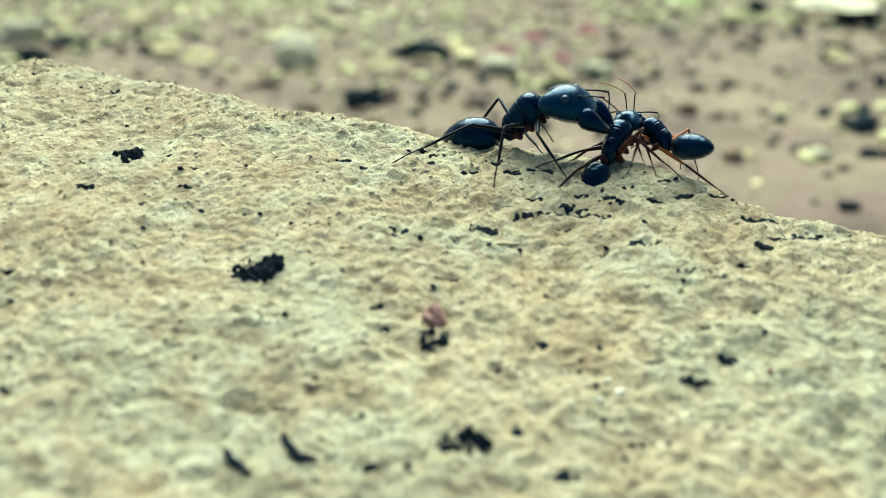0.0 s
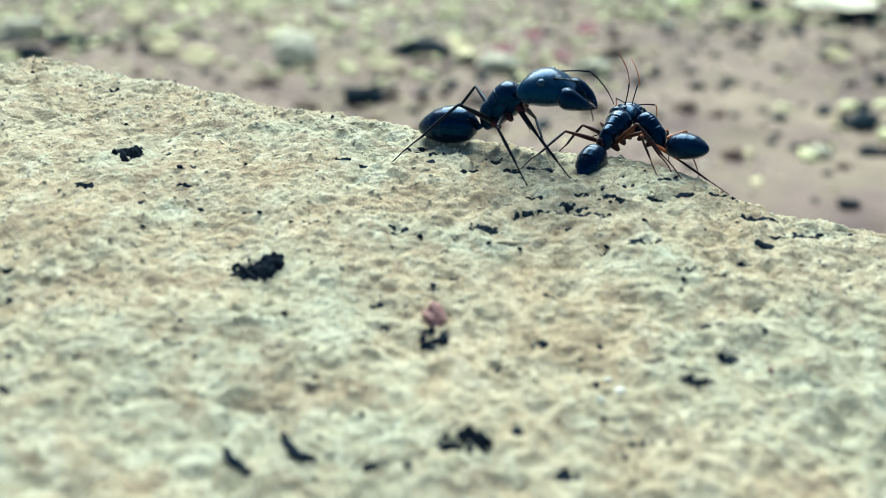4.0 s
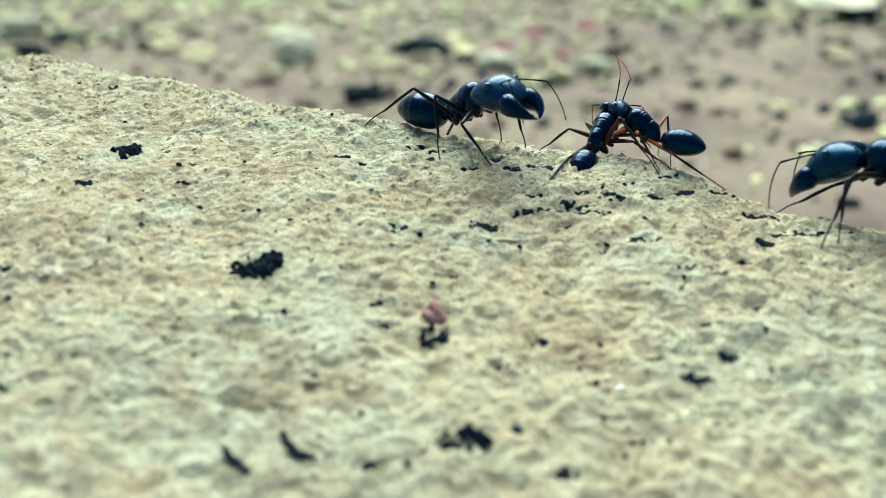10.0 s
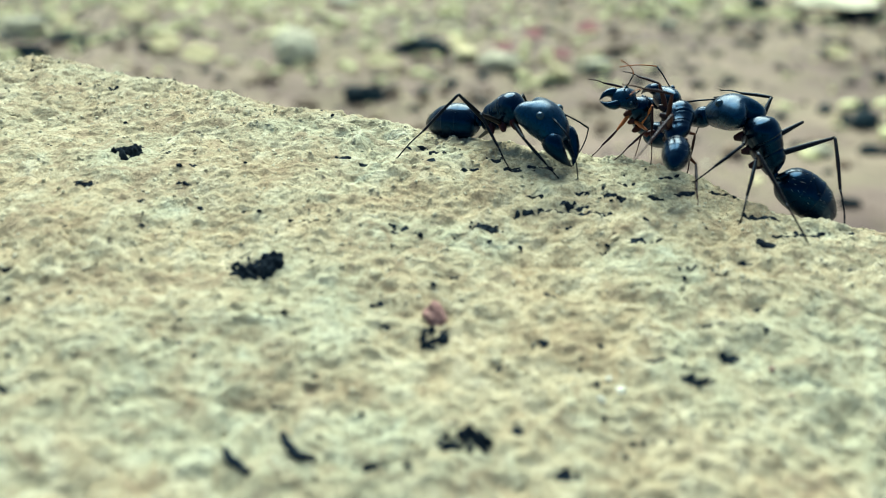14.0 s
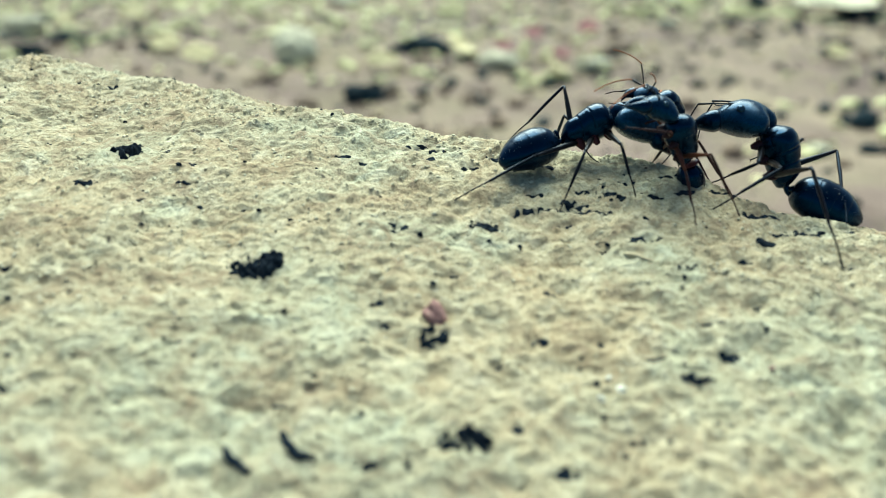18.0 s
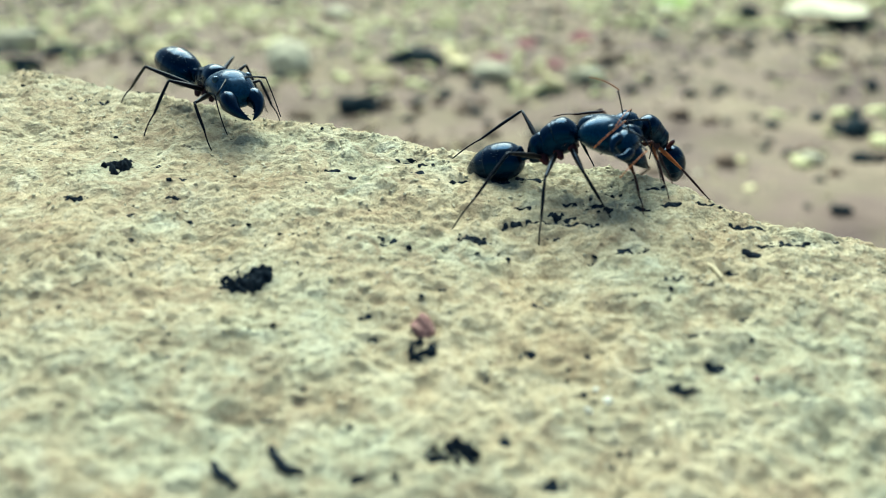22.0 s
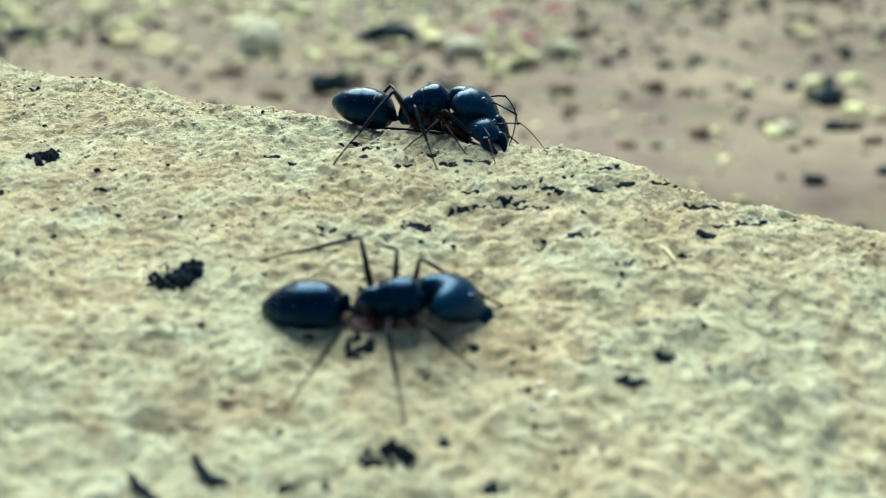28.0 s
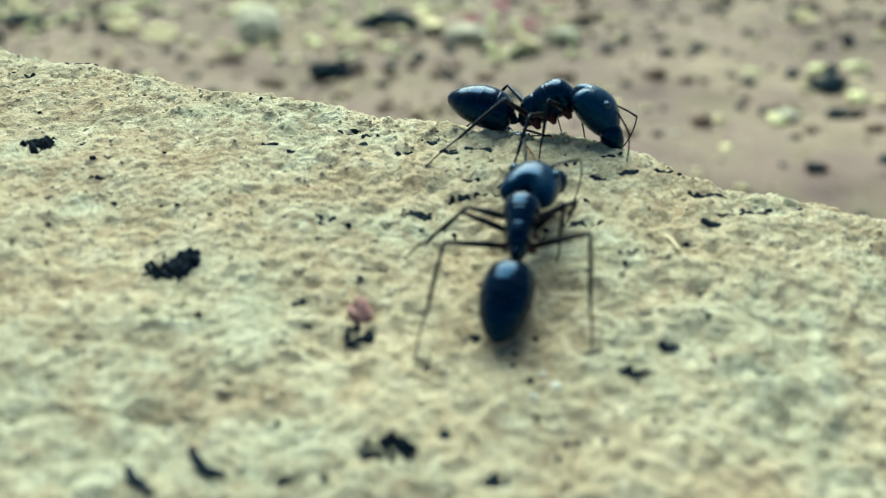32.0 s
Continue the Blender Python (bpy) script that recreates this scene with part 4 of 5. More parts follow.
def motions():
    rows = [
        (0, (5.71, 54, 73.58), (-1.6, -37.8, -15.2), (-38.2, -12.2), (-31.2, -6.1), dict(R3=(-3.5, 51.1), R2=(3.4, 48.3), R1=(8.5, 49.8), L1=(7.3, 52.5))),
        (1, (6.1, 54.36, 73.19), (0, -38.8, -8.1), (-35.1, 1.1), (-38.4, -6), dict(R3=(-3.3, 51.3), R2=(3.6, 48.4), R1=(8.7, 49.2), L1=(7.3, 52.4))),
        (2, (6.9, 55.44, 72.98), (1.1, -33.9, -5.8), (-32, 4.3), (-33.3, -3.6), dict(R3=(-3.7, 50.9), R2=(5.6, 48.6), R1=(8.9, 49.3), L1=(7.3, 52.4))),
        (3, (5.24, 52.95, 74.03), (-1.4, -36.2, -11.7), (-34.7, -0.5), (-39.6, -5.6), dict(R3=(-3.5, 50.7), R2=(5.7, 48.5), R1=(8.7, 49.4), L1=(7.4, 52.4))),
        (5.5, (2.38, 54.65, 74.85), (3.8, -36.5, -17.8), (-8.8, -37.5), (-15.0, -4.5), dict(R3=(-2.9, 51.2), R2=(3.7, 51.2), R1=(6.2, 52.9))),
    ]
    rows += [
        (6, (3.26, 55.27, 74.42), (-1.7, -31.5, -18), (-36.5, -15.4), (-14.6, -1.8), dict(R3=(-2.7, 51.1), R2=(3.8, 51.1), R1=(6.3, 53.3), L3=(-3.6, 57.9))),
        (7, (4.53, 55.52, 74.38), (2.5, -22.1, 0.1), (-50.1, 6.5), (-2.8, -11.7), dict(R3=(-3.2, 50.9), R2=(4.0, 50.4), R1=(5.7, 52.2), L2=(2.6, 55.7), L1=(6.5, 54.5), L3=(-3.7, 57.9))),
        (8, (5.45, 55.84, 73.74), (-2.7, -24.3, -33.2), (-38.4, -8.9), (-5.7, 8.3), dict(R3=(-3.2, 51.0), R2=(4.0, 50.6), R1=(5.9, 52.2), L2=(6.7, 54.1), L1=(7.9, 54.2))),
        (9, (3.49, 54.5, 74.23), (-2.7, -27.3, -34.1), (-25.8, -18.2), (-17.5, 1), dict(R3=(-2.7, 51.4), R2=(5.5, 51.3), R1=(6.6, 53.6), L2=(0.7, 56.4))),
        (10, (1.67, 54.66, 74.08), (-1.2, -25.8, -40.6), (-14.5, -11.7), (-26.4, 4.1), dict(R3=(-5.9, 56.5), R2=(-0.2, 51.2), R1=(3.4, 50.7), L1=(6.0, 53.4), L2=(4.3, 54.4))),
    ]
    rows += [
        (11, (-0.12, 55.05, 74.22), (-1.3, -37.2, -36.4), (-26.7, -23.6), (-37.9, -0.6), dict(R3=(-5.9, 56.3), R2=(-0.4, 50.8), R1=(3.8, 51.3), L1=(4.8, 53.8))),
        (12, (0.15, 54.51, 73.99), (-3.1, -23.3, -44.4), (-21.4, -17.3), (-19.3, 11), dict(R3=(-5.8, 56.2), R2=(-0.6, 50.7), R1=(2.8, 51.5), L1=(3.9, 53.1))),
        (13, (2.19, 55.05, 73.54), (0.6, -19.9, -41.8), (-29.6, 3.1), (-20.1, 2.3), dict(R3=(-6.1, 56.0), R2=(-0.2, 49.9), R1=(4.9, 50.4), L1=(5.9, 54.7))),
        (14, (4.23, 54.14, 73.58), (0.1, -19.5, -37), (-41.9, -1.7), (-12.9, 5.7), dict(R3=(-3.2, 51.3), R2=(4.7, 50.1), R1=(7.9, 49.5))),
    ]
    rows += [
        (17, (6.81, 52.28, 73.17), (-3.1, -0.7, 19.2), (-15.9, -20.5), (-5.7, 17.7), dict(R3=(0.2, 48.6), R2=(4.7, 47.4), R1=(7.0, 46.0))),
        (18, (9.85, 51.54, 73.26), (-1.4, -14.9, 12.9), (-30, -4.9), (-4.9, 11.8), dict(R3=(0.8, 46.7), R2=(7.5, 46.1), R1=(12.7, 47.3), L3=(4.4, 53.8), L1=(10.9, 51.3))),
        (19, (6.22, 50.61, 73.63), (0.3, -32.1, 16.4), (-26, -9.8), (-30.3, 17.6), dict(R3=(0.9, 46.7), R2=(7.3, 45.7), R1=(10.3, 51.1), L3=(-0.6, 53.5))),
        (20, (8.28, 50.06, 73.43), (0.7, -25.5, -10.6), (-44.2, 1.2), (-6.5, -10), dict(R3=(0.8, 46.8), R2=(7.4, 45.8), R1=(10.5, 48.0), L3=(-0.9, 53.7), L1=(12.3, 51.9))),
        (20.7, (8.47, 50.54, 72.69), (3.9, -19.7, -14.0), (-47.7, 19.5), (4.1, -15.0), dict(R3=(2.0, 47.1), R2=(8.2, 45.4), R1=(10.8, 48.3))),
    ]
    rows += [
        (21, (10.35, 50.53, 72.88), (3.7, -13.7, -10.9), (-26.7, 14.7), (7.4, -14.2), dict(R3=(3.3, 45.9), R2=(8.8, 44.9), R1=(11.4, 49.3), L3=(2.5, 53.7))),
        (22, (8.15, 50.16, 73.55), (1, -24.6, -12.7), (-34.7, 6.5), (-2.5, -14.3), dict(R3=(1.3, 45.6), R2=(6.8, 44.3), R1=(11.8, 46.7), L3=(1.5, 53.8), L1=(12.0, 53.3))),
        (23, (4.78, 47.62, 72.58), (2.1, -12.2, 33.5), (-15.3, -1.8), (-12.8, 5), dict(R2=(5.8, 45.5), R1=(11.4, 46.7), L3=(-0.3, 50.9))),
        (24, (3.95, 46.42, 71.41), (2.6, -13.1, 31.2), (-17.1, -4.2), (-21.2, 5.8), dict(R3=(-2.7, 39.5), R2=(4.2, 42.4), R1=(9.0, 45.6))),
        (25, (2.7, 42.88, 70.69), (9.7, -20.4, 42.5), (-27.2, 1.6), (-9.7, -2.3), dict(L3=(-4.1, 41.9), R2=(3.2, 36.3), R1=(7.6, 41.7), R3=(-0.5, 40.5), L2=(5.0, 49.0), L1=(8.5, 47.5))),
    ]
    rows += [
        (25.5, (2.2, 41.94, 69.73), (-2.0, -34.5, 33.8), (-35.1, 19.8), (-25.5, 15.3), dict()),
        (27.5, (-0.73, 37.44, 68.56), (0.8, -8.8, -14.5), (17.7, -24.6), (6.4, -0.6), dict(R3=(-4.1, 32.1))),
        (28, (1.01, 36.98, 67.97), (4.9, -2.1, -4.4), (-25.2, 31.9), (-2.5, -1.3), dict(R3=(-3.8, 31.5), R2=(1.8, 30.6), R1=(5.3, 33.9))),
        (29, (3.4, 35.3, 68.48), (0.8, -3.3, 27.3), (-27.7, -6), (-14.7, 8.2), dict(L3=(-3.8, 38.1), R1=(8.8, 34.6), R3=(-0.5, 32.8))),
        (30, (5.63, 35.29, 68.17), (-0.2, -7.5, 43.2), (-13.7, -3), (-9.4, 14.1), dict(L2=(-1.0, 36.2), L3=(-0.1, 35.2), R2=(8.5, 32.4))),
    ]
    rows += [
        (31, (6.73, 38.96, 69.43), (0.1, -7.3, 80.3), (-2.1, 3.2), (4.6, 2.6), dict(L1=(2.4, 40.7), L2=(2.7, 38.1), L3=(1.7, 33.6), R1=(12.4, 38.2), R2=(9.5, 39.7), R3=(8.6, 33.2))),
        (32, (8.14, 39.74, 70.1), (-0.5, -19.1, 76.8), (-11.8, -10.6), (14.6, -6.6), dict(L1=(3.1, 42.0), L2=(1.8, 40.8), L3=(2.3, 33.9), R3=(11.0, 33.8), R2=(10.3, 40.3))),
    ]
    walk_ant(ant_a, 1, rows)
    rows = [
        (0, (44.0, 30.0, 63.0), (0, -10, 170), (0, 0), (0, 0), dict()),
        (7.8, (36.0, 34.0, 68.0), (0, -10, 170), (0, 0), (0, 0), dict()),
        (8.5, (32.7, 39.74, 71.45), (-10.1, 16.3, 94.3), (-3.4, 14.1), (1.2, -17.0), dict()),
        (9, (30.2, 40.91, 72.9), (-4.2, 11.8, 103.2), (-21.8, 18.9), (6.4, -17.4), dict(L1=(23.3, 34.8))),
        (9.5, (30.6, 44.41, 73.4), (5.3, 1.4, 109.1), (-34.2, 18.5), (0.4, -18.8), dict(L1=(23.3, 44.1))),
    ]
    rows += [
        (10, (28.3, 45.51, 72.5), (3.4, 2.7, 115.0), (-24.8, 22.4), (-3.6, -17.4), dict(L1=(24.6, 43.3), R1=(22.2, 47.4))),
        (11, (23.11, 49, 71.86), (-9.4, -22.5, 153), (-35.6, -16.5), (-19.4, 2.4), dict(L1=(17.8, 48.2), L2=(19.6, 46.1), L3=(24.2, 43.2), R2=(23.3, 47.5))),
        (12, (22.15, 49.75, 73.06), (-6.3, -37.2, 130.8), (-38.8, -10), (-13.8, -4), dict(R1=(16.7, 51.4), L1=(17.8, 47.5), L2=(20.4, 45.8), L3=(23.7, 43.1), R3=(26.8, 46.4), R2=(20.5, 48.9))),
        (13, (21.48, 50.95, 72.83), (-17.8, -59.7, 134.9), (-53.1, 7.9), (-29.7, 12), dict(L1=(15.6, 49.3), L2=(19.0, 45.4), L3=(22.6, 44.3), R3=(26.7, 46.5), R1=(15.1, 50.4))),
    ]
    rows += [
        (14, (22.42, 51.38, 72.02), (-25.4, -54.4, 149.2), (-59, -17.9), (-11.9, 22.2), dict(L1=(17.0, 49.0), L2=(19.0, 45.2), L3=(22.6, 43.3), R3=(26.5, 46.5))),
        (17, (23.05, 50.3, 71.4), (-10.6, -48.9, 152.9), (-55.1, -26), (-24.6, 17.1), dict(L1=(18.3, 49.3), L2=(18.3, 47.1), L3=(21.9, 43.3))),
        (18, (23, 50, 71.61), (-1.5, -59.9, 148.6), (-51.6, -9.6), (-43.3, 5.8), dict(L1=(18.6, 50.1), L2=(17.7, 46.8), L3=(23.8, 41.0), R3=(26.0, 45.5))),
        (19, (23.06, 50.02, 71.89), (-7.7, -53, 157.2), (-42.7, -14.1), (-26.4, 14.3), dict(L1=(18.5, 49.3), L2=(18.5, 46.8), L3=(24.1, 41.5))),
    ]
    rows += [
        (20, (23.13, 48.86, 72.24), (1.6, -57.7, 192.1), (-47, 9.8), (-22, -25), dict(L1=(19.6, 49.3), L2=(20.1, 48.9), L3=(23.8, 41.6))),
        (21, (23.87, 48.91, 72.14), (-9.9, -50.8, 189.4), (-46.5, -5.1), (-23.1, -11.4), dict(L1=(19.5, 49.4), L2=(21.5, 45.1), L3=(27.8, 43.3))),
        (21.6, (21.5, 52.5, 69.5), (0, 20, 140), (-10, 0), (0, 0), dict()),
        (22, (20.0, 60.0, 58.0), (0, 35, 100), (-5, 0), (0, 0), dict()),
        (24, (24.0, 70.0, 46.0), (0, 50, 60), (-5, 0), (0, 0), dict()),
    ]
    walk_ant(ant_c, 2, rows)
    rows = [
        (0, (-66.0, 74.0, 70.0), (0, 0, 0), (-20, 0), (0, 0), dict()),
        (17.5, (-56.0, 70.0, 76.0), (0, 0, 0), (-20, 0), (0, 0), dict()),
        (18.5, (-49.34, 75.87, 76.21), (-4.8, -3.1, 17.1), (-24.9, -3.5), (7.6, -8.5), dict()),
        (19, (-46.89, 76.89, 76.19), (-6.3, -7.6, 15.1), (-33.9, 3.7), (5.9, -4.1), dict()),
        (20, (-40.74, 75.36, 76.53), (0.8, 3.5, -2.5), (-34.6, 11.0), (11.8, 3.4), dict()),
    ]
    rows += [
        (20.7, (-28.31, 69.88, 76.34), (-0.3, 5.6, -29.8), (-24.9, -4.1), (11.9, 9.1), dict()),
        (21, (-25.56, 69.31, 75.02), (-0.7, -4.1, -36.6), (-11.7, -5.5), (-20, 0), dict()),
        (21.3, (-22.43, 65.55, 75.86), (1.7, 17.3, -29.0), (-14.2, -0.4), (10.2, 1.7), dict()),
        (22, (-17.6, 60.87, 75.57), (-0.1, 2, -45.4), (0.8, -9.9), (-18.6, 8.6), dict()),
        (23, (-13.68, 57.51, 75.08), (0.1, 1.5, -59.8), (-23.6, -2.4), (-16.9, 6.2), dict(R3=(-21.5, 59.9), R2=(-16.6, 53.4), R1=(-14.4, 53.5), L1=(-9.5, 55.7), L2=(-9.6, 59.7))),
    ]
    rows += [
        (23.7, (-10.95, 55.72, 74.31), (0.1, 8.4, -46.0), (-19.4, 8.0), (-2.8, 1.1), dict()),
        (24, (-9.23, 56, 74.51), (-1.3, -4.2, -34.7), (-26.9, -12.3), (-19.7, 2.2), dict(R3=(-15.5, 53.5), R2=(-8.4, 50.1), R1=(-5.6, 51.5), L1=(-3.8, 53.4))),
        (25, (-7.83, 54.59, 74.07), (-1.8, -15.8, -55.5), (-27.5, 23.8), (-12, 21.4), dict(R3=(-9.9, 48.7), R2=(-6.0, 49.3), R1=(-1.7, 52.7))),
        (25.5, (-6.45, 54.93, 74.44), (-0.9, -0.6, -35.3), (-18.3, -17.1), (4.2, 0.6), dict()),
        (27.5, (-0.01, 54.86, 74.4), (-1.7, -14.3, -14.5), (-41.2, -25.4), (-14.7, 4.1), dict(R3=(-6.3, 50.2), R2=(-1.8, 50.2))),
    ]
    rows += [
        (28, (3.3, 55.83, 73.11), (2.8, -14.2, -12.4), (-37.6, 20.9), (-26.6, -6.6), dict(R3=(-2.8, 50.0), R2=(4.0, 49.6), R1=(7.5, 52.2))),
        (29, (5.51, 54.88, 73.49), (0.8, -25.1, -7.7), (-48.2, 11.5), (-33, -4.3), dict(R3=(-3.0, 50.3), R2=(3.1, 49.5), R1=(8.3, 50.7), L3=(1.4, 56.2))),
        (30, (4.43, 55.06, 73.2), (3, -15.8, -0.3), (-48, 27.6), (-22.5, -13.9), dict(R3=(-2.5, 50.6), R2=(3.0, 49.1), R1=(8.1, 51.0))),
        (31, (7.0, 54.6, 72.7), (0, -12, -8), (-45, 10), (-24, -6), dict(R2=(2.3, 47.5), R1=(9.8, 51.1))),
    ]
    rows += [
        (32, (11.39, 52.68, 72.97), (-0.7, -22, -15.1), (-57.9, 8), (-38.7, -1.5), dict(R3=(3.3, 48.5), R2=(8.3, 46.9), R1=(10.6, 49.3), L1=(14.2, 52.5))),
    ]
    walk_ant(ant_d, 3, rows)
    rows = [
        (0, (12.1, 52.0, 72.3), (1, -24.4, 56), (-20, 7.6), (15, -6), dict(L3=(5.1, 45.6), L2=(6.2, 51.1), R3=(16.4, 49.6), R2=(12.7, 50.0), L1=(8.2, 51.3))),
        (1, (12.45, 52.6, 72.45), (2.7, -17.9, 54.2), (-12.6, 6), (15, -1.9), dict(L3=(5.1, 45.6), L2=(6.3, 50.8), R3=(16.5, 49.4))),
        (2, (12.71, 53.38, 72.33), (2.8, -17.5, 52.4), (-9.4, 8.8), (13.3, 6), dict(L2=(7.2, 50.9), R3=(16.5, 49.5))),
        (3, (12.79, 53.56, 72.46), (2.3, -12.3, 49.8), (-7.1, 9.2), (9, 3.3), dict(R3=(16.3, 49.5))),
        (6, (11.28, 53.81, 72.6), (3, -21.3, 52.2), (-3.4, 9.2), (20.3, 1.8), dict(L3=(5.0, 52.3), R3=(14.7, 50.2))),
    ]
    rows += [
        (7, (11.34, 53.88, 72.59), (3.6, -21.8, 50.9), (-8.6, 10.3), (17.3, 5.3), dict(L3=(3.8, 46.9), L2=(5.1, 52.0), R3=(14.9, 50.1))),
        (8, (11.35, 53.85, 72.54), (4.8, -15.7, 53), (-10.5, 13.3), (21.9, 3.8), dict(L3=(3.7, 46.9), R3=(14.7, 50.0))),
        (9, (11.66, 53.63, 72.39), (3.6, -16.4, 47.5), (-4.8, 16.4), (16.6, 4.9), dict(L3=(3.7, 46.9), R3=(14.8, 50.0))),
        (10, (11.46, 53.82, 72.1), (3.8, -18.3, 55.3), (-11.7, 13.9), (12.4, 4.8), dict(L3=(5.2, 46.1), R3=(14.8, 49.8))),
        (11, (10.69, 53.98, 72.39), (3.2, -16.1, 57.3), (-13.5, 13.2), (19.9, 3.1), dict(L2=(7.9, 52.3), R3=(14.5, 49.7))),
    ]
    rows += [
        (11.4, (12.4, 54.71, 72.93), (1.7, -14.3, 72.5), (-5.7, 7.0), (5.0, -29.9), dict()),
        (12, (13.18, 54.37, 74.21), (6.8, 4.1, 108.1), (-7.8, -6.2), (-1.8, -7.5), dict()),
        (12.6, (16.89, 53.65, 74.99), (21.5, 22.2, 46.3), (-6.1, 0.2), (18.4, 2.2), dict()),
        (13, (17.21, 53.58, 75.19), (17.4, 21.9, 36.4), (-9.1, 10.6), (15.6, 2.6), dict()),
        (13.6, (17.14, 53.38, 74.81), (13.7, 18.7, 42.3), (-5.6, 10.6), (20.8, 5.7), dict()),
    ]
    rows += [
        (14, (15.98, 51.18, 73.73), (73.5, -23.9, 84.8), (-22.8, -7.0), (4.9, -11.2), dict()),
        (14.5, (15.52, 51.66, 73.62), (-71.6, -21.4, 65.5), (28.6, 20.7), (-5.0, 4.7), dict()),
        (16.5, (15.01, 47.85, 73.44), (-47.0, -54.9, -144.3), (-11.9, 24.7), (5.7, 10.4), dict()),
        (17, (15.17, 48.88, 73.4), (-4.5, -60.7, 187.7), (-31.1, -3.6), (10.6, 4.9), dict(R3=(17.1, 44.3), L1=(11.0, 47.3))),
        (18, (15.72, 48.81, 73.17), (-7.2, -59.7, 188.1), (-29.4, -6), (9.8, 12), dict(R3=(19.4, 47.8))),
    ]
    rows += [
        (19, (15.76, 48.52, 73.22), (0.1, -54.8, 194.3), (-26.1, 2.5), (1.2, 2.7), dict(L3=(13.8, 52.5))),
        (20, (16.69, 48.37, 72.72), (-8.9, -54.9, 194.4), (-20.2, -11.8), (-0.4, -0.6), dict(L3=(13.5, 48.2))),
        (21, (17.04, 48.45, 72.73), (-8.3, -51.9, 211.4), (-22, -11.7), (4.8, -15), dict()),
        (21.6, (16.74, 51.66, 73.15), (-45.2, -29.7, -131.6), (-5.3, 6.5), (28.9, 8.2), dict()),
        (22.4, (10.38, 51.13, 73.54), (-39.4, 9.1, -84.0), (10.5, -4.8), (-25.5, -10.7), dict()),
    ]
    rows += [
        (23, (8.46, 51.78, 74.81), (-65.9, 26.1, -89.0), (18.0, -13.8), (-38.7, -6.6), dict()),
        (23.5, (8.83, 51.68, 73.99), (-47.6, 20.5, -80.1), (19.5, -9.2), (-8.7, 1.2), dict()),
        (24, (8.19, 53.21, 73.33), (-9.0, 9.4, -47.5), (1.5, 2.8), (-24.9, -27.4), dict()),
        (24.4, (9.22, 52.83, 72.63), (-7.9, 3.0, -58.2), (8.6, -0.9), (-20.3, -15.6), dict()),
        (25, (8.6, 58.2, 68.6), (6.0, -12.0, -60.0), (-0.7, -5.2), (-15.8, -1.4), dict()),
    ]
    rows += [
        (25.5, (8.0, 58.0, 69.0), (6.7, -11.4, -61.7), (0.4, -9.5), (7.6, 3.7), dict()),
        (27.5, (5.09, 56.26, 71.87), (2.7, -8.3, -44.2), (-14.7, -14.2), (7.6, 7.3), dict()),
        (28, (5.72, 55.54, 71.74), (3.1, -8.7, -45.4), (-15.6, -14.7), (7.6, 7.0), dict()),
        (29, (6.7, 56.6, 70.54), (2.6, -7.8, -49.0), (-5.0, -11.4), (5.5, 14.4), dict()),
        (30, (7.69, 55.95, 69.98), (4.6, -10.5, -49.4), (-6.8, -8.6), (1.1, 17.7), dict()),
    ]
    rows += [
        (31, (8.35, 55.63, 70.11), (2.8, -8.4, -56.8), (-2.1, -10.2), (7.6, 10.7), dict()),
        (32, (8.29, 55.27, 69.69), (1.7, -7.5, -57.0), (-1.0, -6.6), (11.9, 11.3), dict()),
    ]
    walk_ant(ant_b1, 4, rows)
    rows = [
        (0, (15.23, 52.74, 72.6), (10, -11.6, 123.2), (-12.2, 0.8), (-27.9, 3.6), dict(L3=(20.0, 48.9), R3=(18.0, 50.8), L2=(14.7, 49.9), L1=(14.5, 52.3))),
        (1, (15.22, 52.71, 72.71), (7.8, -16.2, 127.2), (-1.4, -10.7), (-27.6, 4.2), dict(L3=(20.2, 49.0), L2=(14.6, 49.8), R3=(18.1, 50.5))),
        (3, (15.22, 53.35, 72.64), (9.2, -18.8, 125.1), (-6.3, -9.1), (-30.1, 7.7), dict(L3=(19.9, 48.4), L2=(14.7, 49.9), R3=(18.0, 50.8))),
        (6, (14.36, 53.19, 72.64), (6, -20.9, 135.1), (1.2, -9), (-26.5, -0.2), dict(L3=(20.0, 49.0), L2=(15.0, 50.4), R3=(17.5, 51.0))),
        (8, (14.26, 53.05, 72.88), (6.3, -17.6, 130.8), (-4.6, -7.5), (-21.5, -1.1), dict(L3=(19.9, 49.1), L2=(14.8, 50.2), R3=(17.5, 51.0))),
    ]
    rows += [
        (9, (14.31, 52.88, 72.97), (7.8, -12.2, 126.5), (7.5, -5.5), (-17.3, -2.6), dict(L3=(19.7, 48.6), L2=(14.8, 50.1))),
        (10, (14.28, 52.98, 72.87), (7.1, -15.5, 137), (4.9, -14.8), (-18.1, 2.8), dict(L3=(19.8, 48.4), L2=(14.9, 50.0), R3=(16.1, 51.6))),
        (11, (13.79, 52.89, 73.09), (7.8, -20.4, 139.6), (6, -17.1), (-29.5, 10.9), dict(L3=(18.9, 49.8), L2=(15.8, 51.7), L1=(11.4, 51.5))),
        (11.5, (13.76, 53.19, 73.44), (22.2, -19.6, 117.0), (-19.1, -7.4), (-42.7, 1.0), dict()),
        (12, (13.08, 53.22, 73.34), (-33.9, -43.8, -156.2), (-54.7, 0.4), (1.5, 32.6), dict(L1=(10.2, 52.1), L2=(12.0, 51.8), L3=(14.3, 50.4), R3=(18.3, 50.3))),
    ]
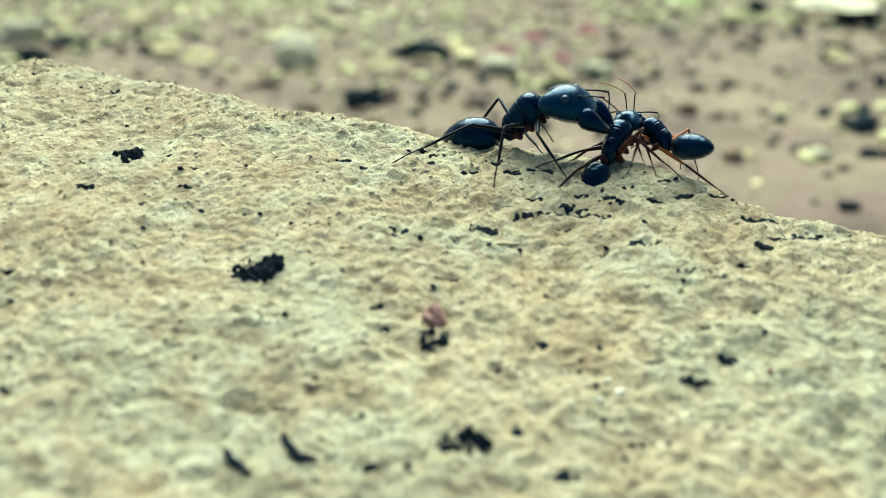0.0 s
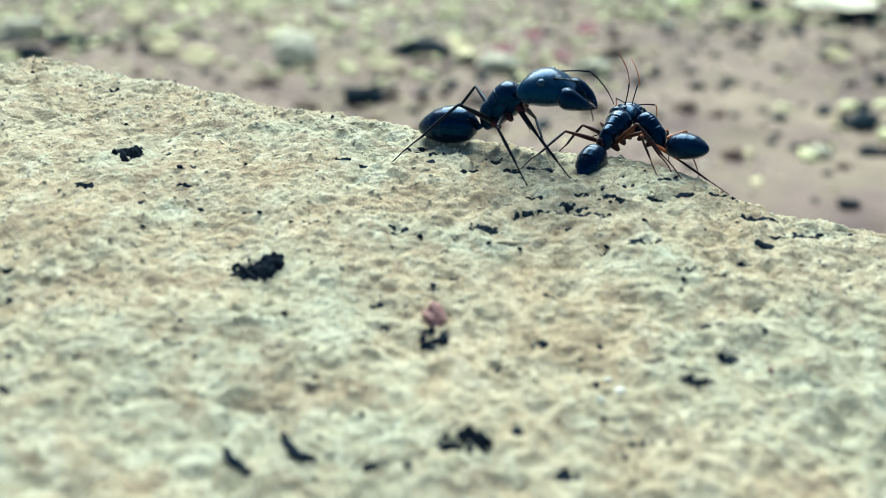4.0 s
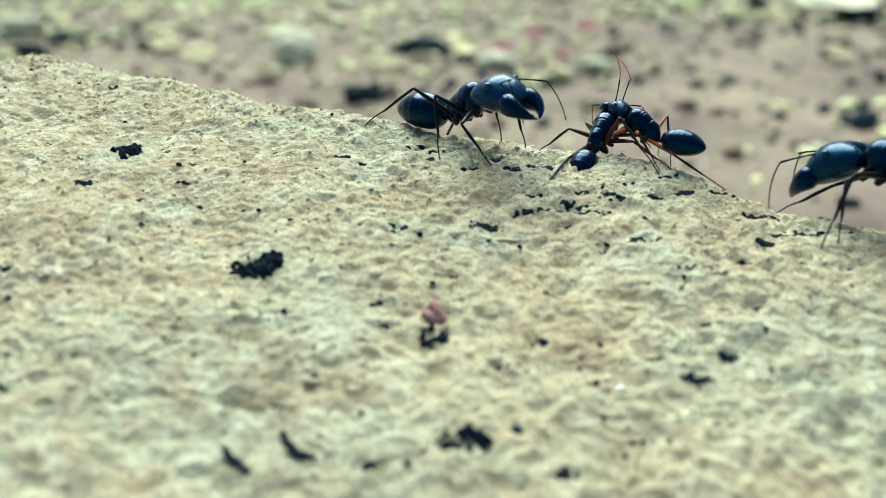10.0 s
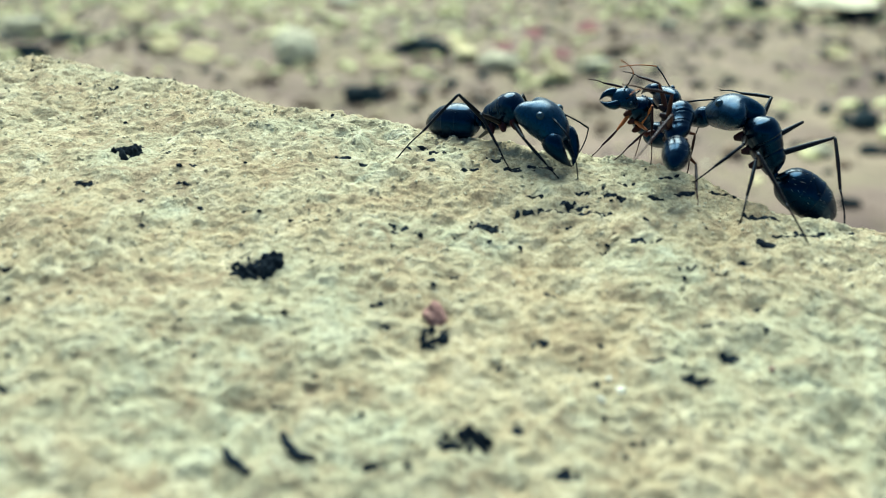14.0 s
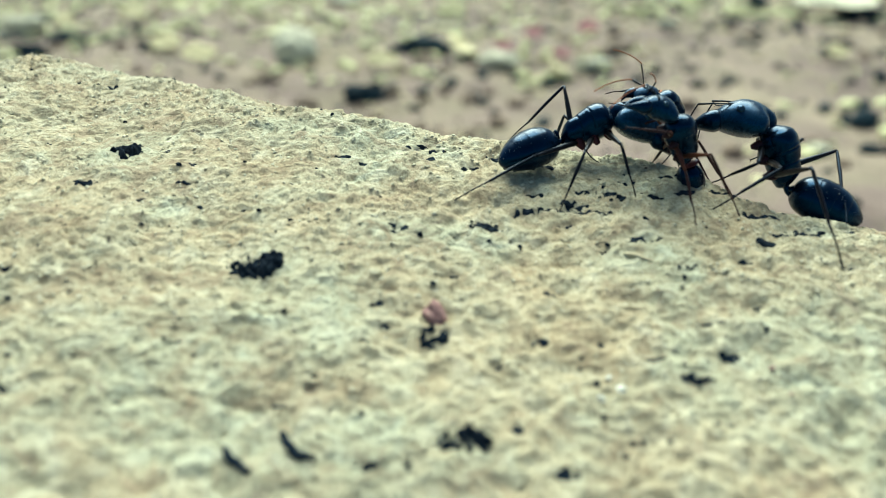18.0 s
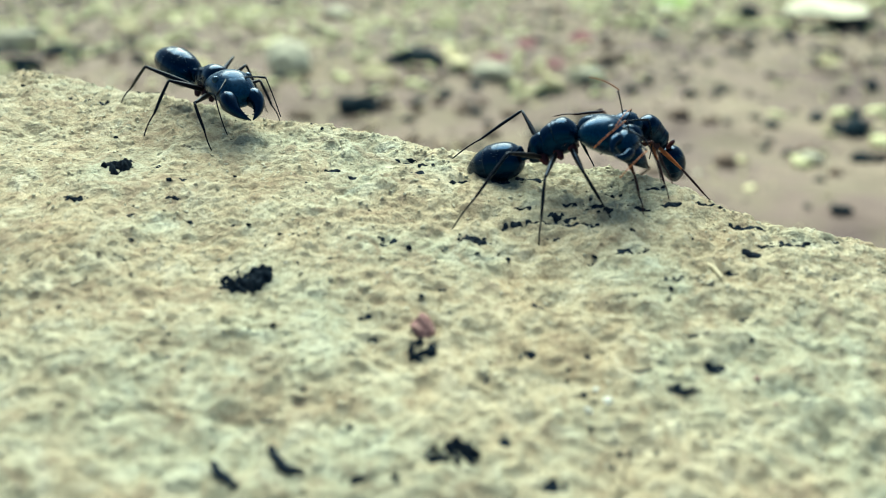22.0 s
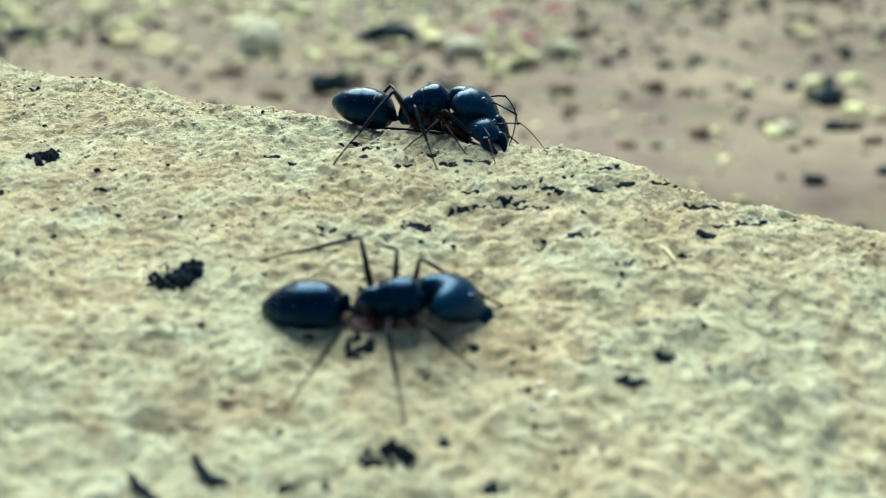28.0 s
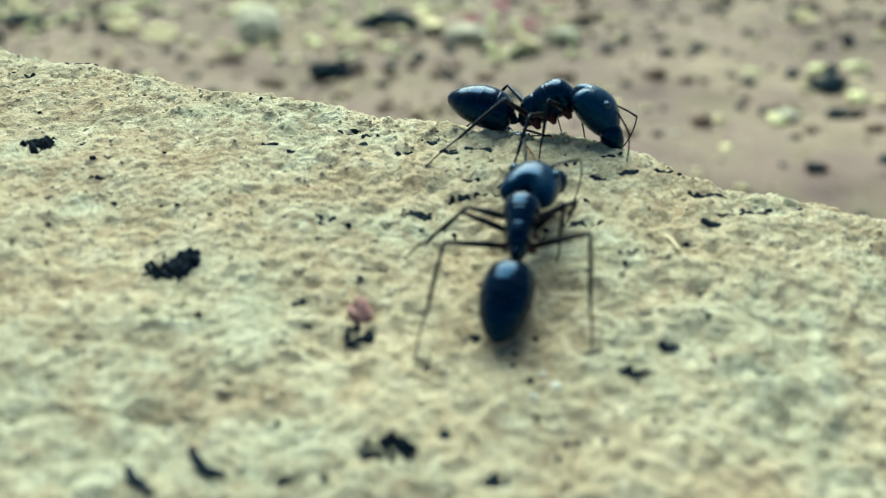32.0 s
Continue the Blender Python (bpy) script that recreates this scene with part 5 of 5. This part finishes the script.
    rows += [
        (13, (13.63, 53.98, 73.31), (-38.2, -48.7, -151.7), (-18.9, 16.7), (-41.1, 40.1), dict(L1=(10.4, 52.1), L2=(12.2, 52.1), L3=(14.6, 52.3), R3=(16.2, 51.6))),
        (14, (14.19, 53.94, 73.47), (-39.2, -54.6, -154.3), (-27.9, 29.2), (-22.7, 31.0), dict(L1=(10.5, 52.4), L2=(12.0, 51.5), L3=(14.7, 51.8))),
        (17, (14.95, 53.43, 73.85), (-13.5, -27.6, -172.3), (-27.6, 13.1), (44.1, 28.6), dict(L1=(12.9, 52.9), L2=(12.3, 52.0))),
        (18, (15.92, 52.87, 74.21), (-28.3, -33.7, -156.5), (-21.6, 5.0), (55.1, 26.4), dict()),
        (19, (16.05, 53.88, 73.95), (-10.3, -16.3, -158.5), (-16.3, 4.4), (54.4, 21.3), dict(L1=(10.7, 52.6), L2=(12.2, 51.6), R1=(11.6, 53.3))),
    ]
    rows += [
        (20, (16.73, 53.44, 73.61), (-16.0, -22.2, -157.3), (-26.0, 6.6), (47.5, 16.2), dict(L2=(11.0, 51.1), L1=(12.1, 51.8))),
        (21, (16.68, 53.35, 73.74), (-10.7, -20.4, -170.7), (-24.2, 1.3), (46.0, 25.8), dict()),
        (21.6, (16.69, 53.31, 73.73), (-8.3, -26.2, -178.6), (-9.5, 23.3), (34.1, 5.6), dict()),
        (22.4, (14.47, 51.13, 73.3), (-24.6, -35.6, -160.4), (-28.7, 6.1), (32.6, 0.9), dict()),
        (23, (14.68, 51.33, 73.26), (-46.1, -54.9, -150.0), (-51.7, 9.9), (43.0, 22.3), dict(L3=(15.8, 49.6))),
    ]
    rows += [
        (24, (14.72, 54.19, 73.73), (-48.8, -63.5, -149.6), (-66.8, 5.2), (23.4, 3.5), dict(L3=(16.6, 51.5))),
        (25, (12.47, 49.09, 72.94), (-0.9, -90.9, 176.9), (-65.5, -1.6), (99.9, 0.5), dict(L3=(16.6, 51.5))),
        (25.5, (14.12, 53.9, 72.72), (-15.7, -20.6, -153.3), (-15.8, -9.3), (40.2, 34.4), dict()),
        (26.3, (16.0, 56.5, 68.5), (0, 20, 60), (-5, 0), (0, 0), dict()),
        (27.2, (20.0, 64.0, 58.0), (0, 40, 40), (-5, 0), (0, 0), dict()),
    ]
    walk_ant(ant_b2, 5, rows)
    # the straw, dragged along by a foot and dropped
    def lie(t, x, y, turn):
        return (t, Matrix.Translation(rest(x, y, 0.12)) @ pose(0, 0, 0, 0, 0, turn))
    walk(straw, [lie(0, 3.95, 43.3, 8), lie(10.2, 3.95, 43.3, 8), lie(13, 8, 44.0, 30), lie(16, 16.5, 43.0, 40), lie(17, 17.2, 42.7, 45), lie(18, 11.8, 41.7, -30), lie(20.3, 12.0, 41.6, -34), lie(21, 17.0, 41.1, -80), lie(32, 17.0, 41.1, -80)])


motions()
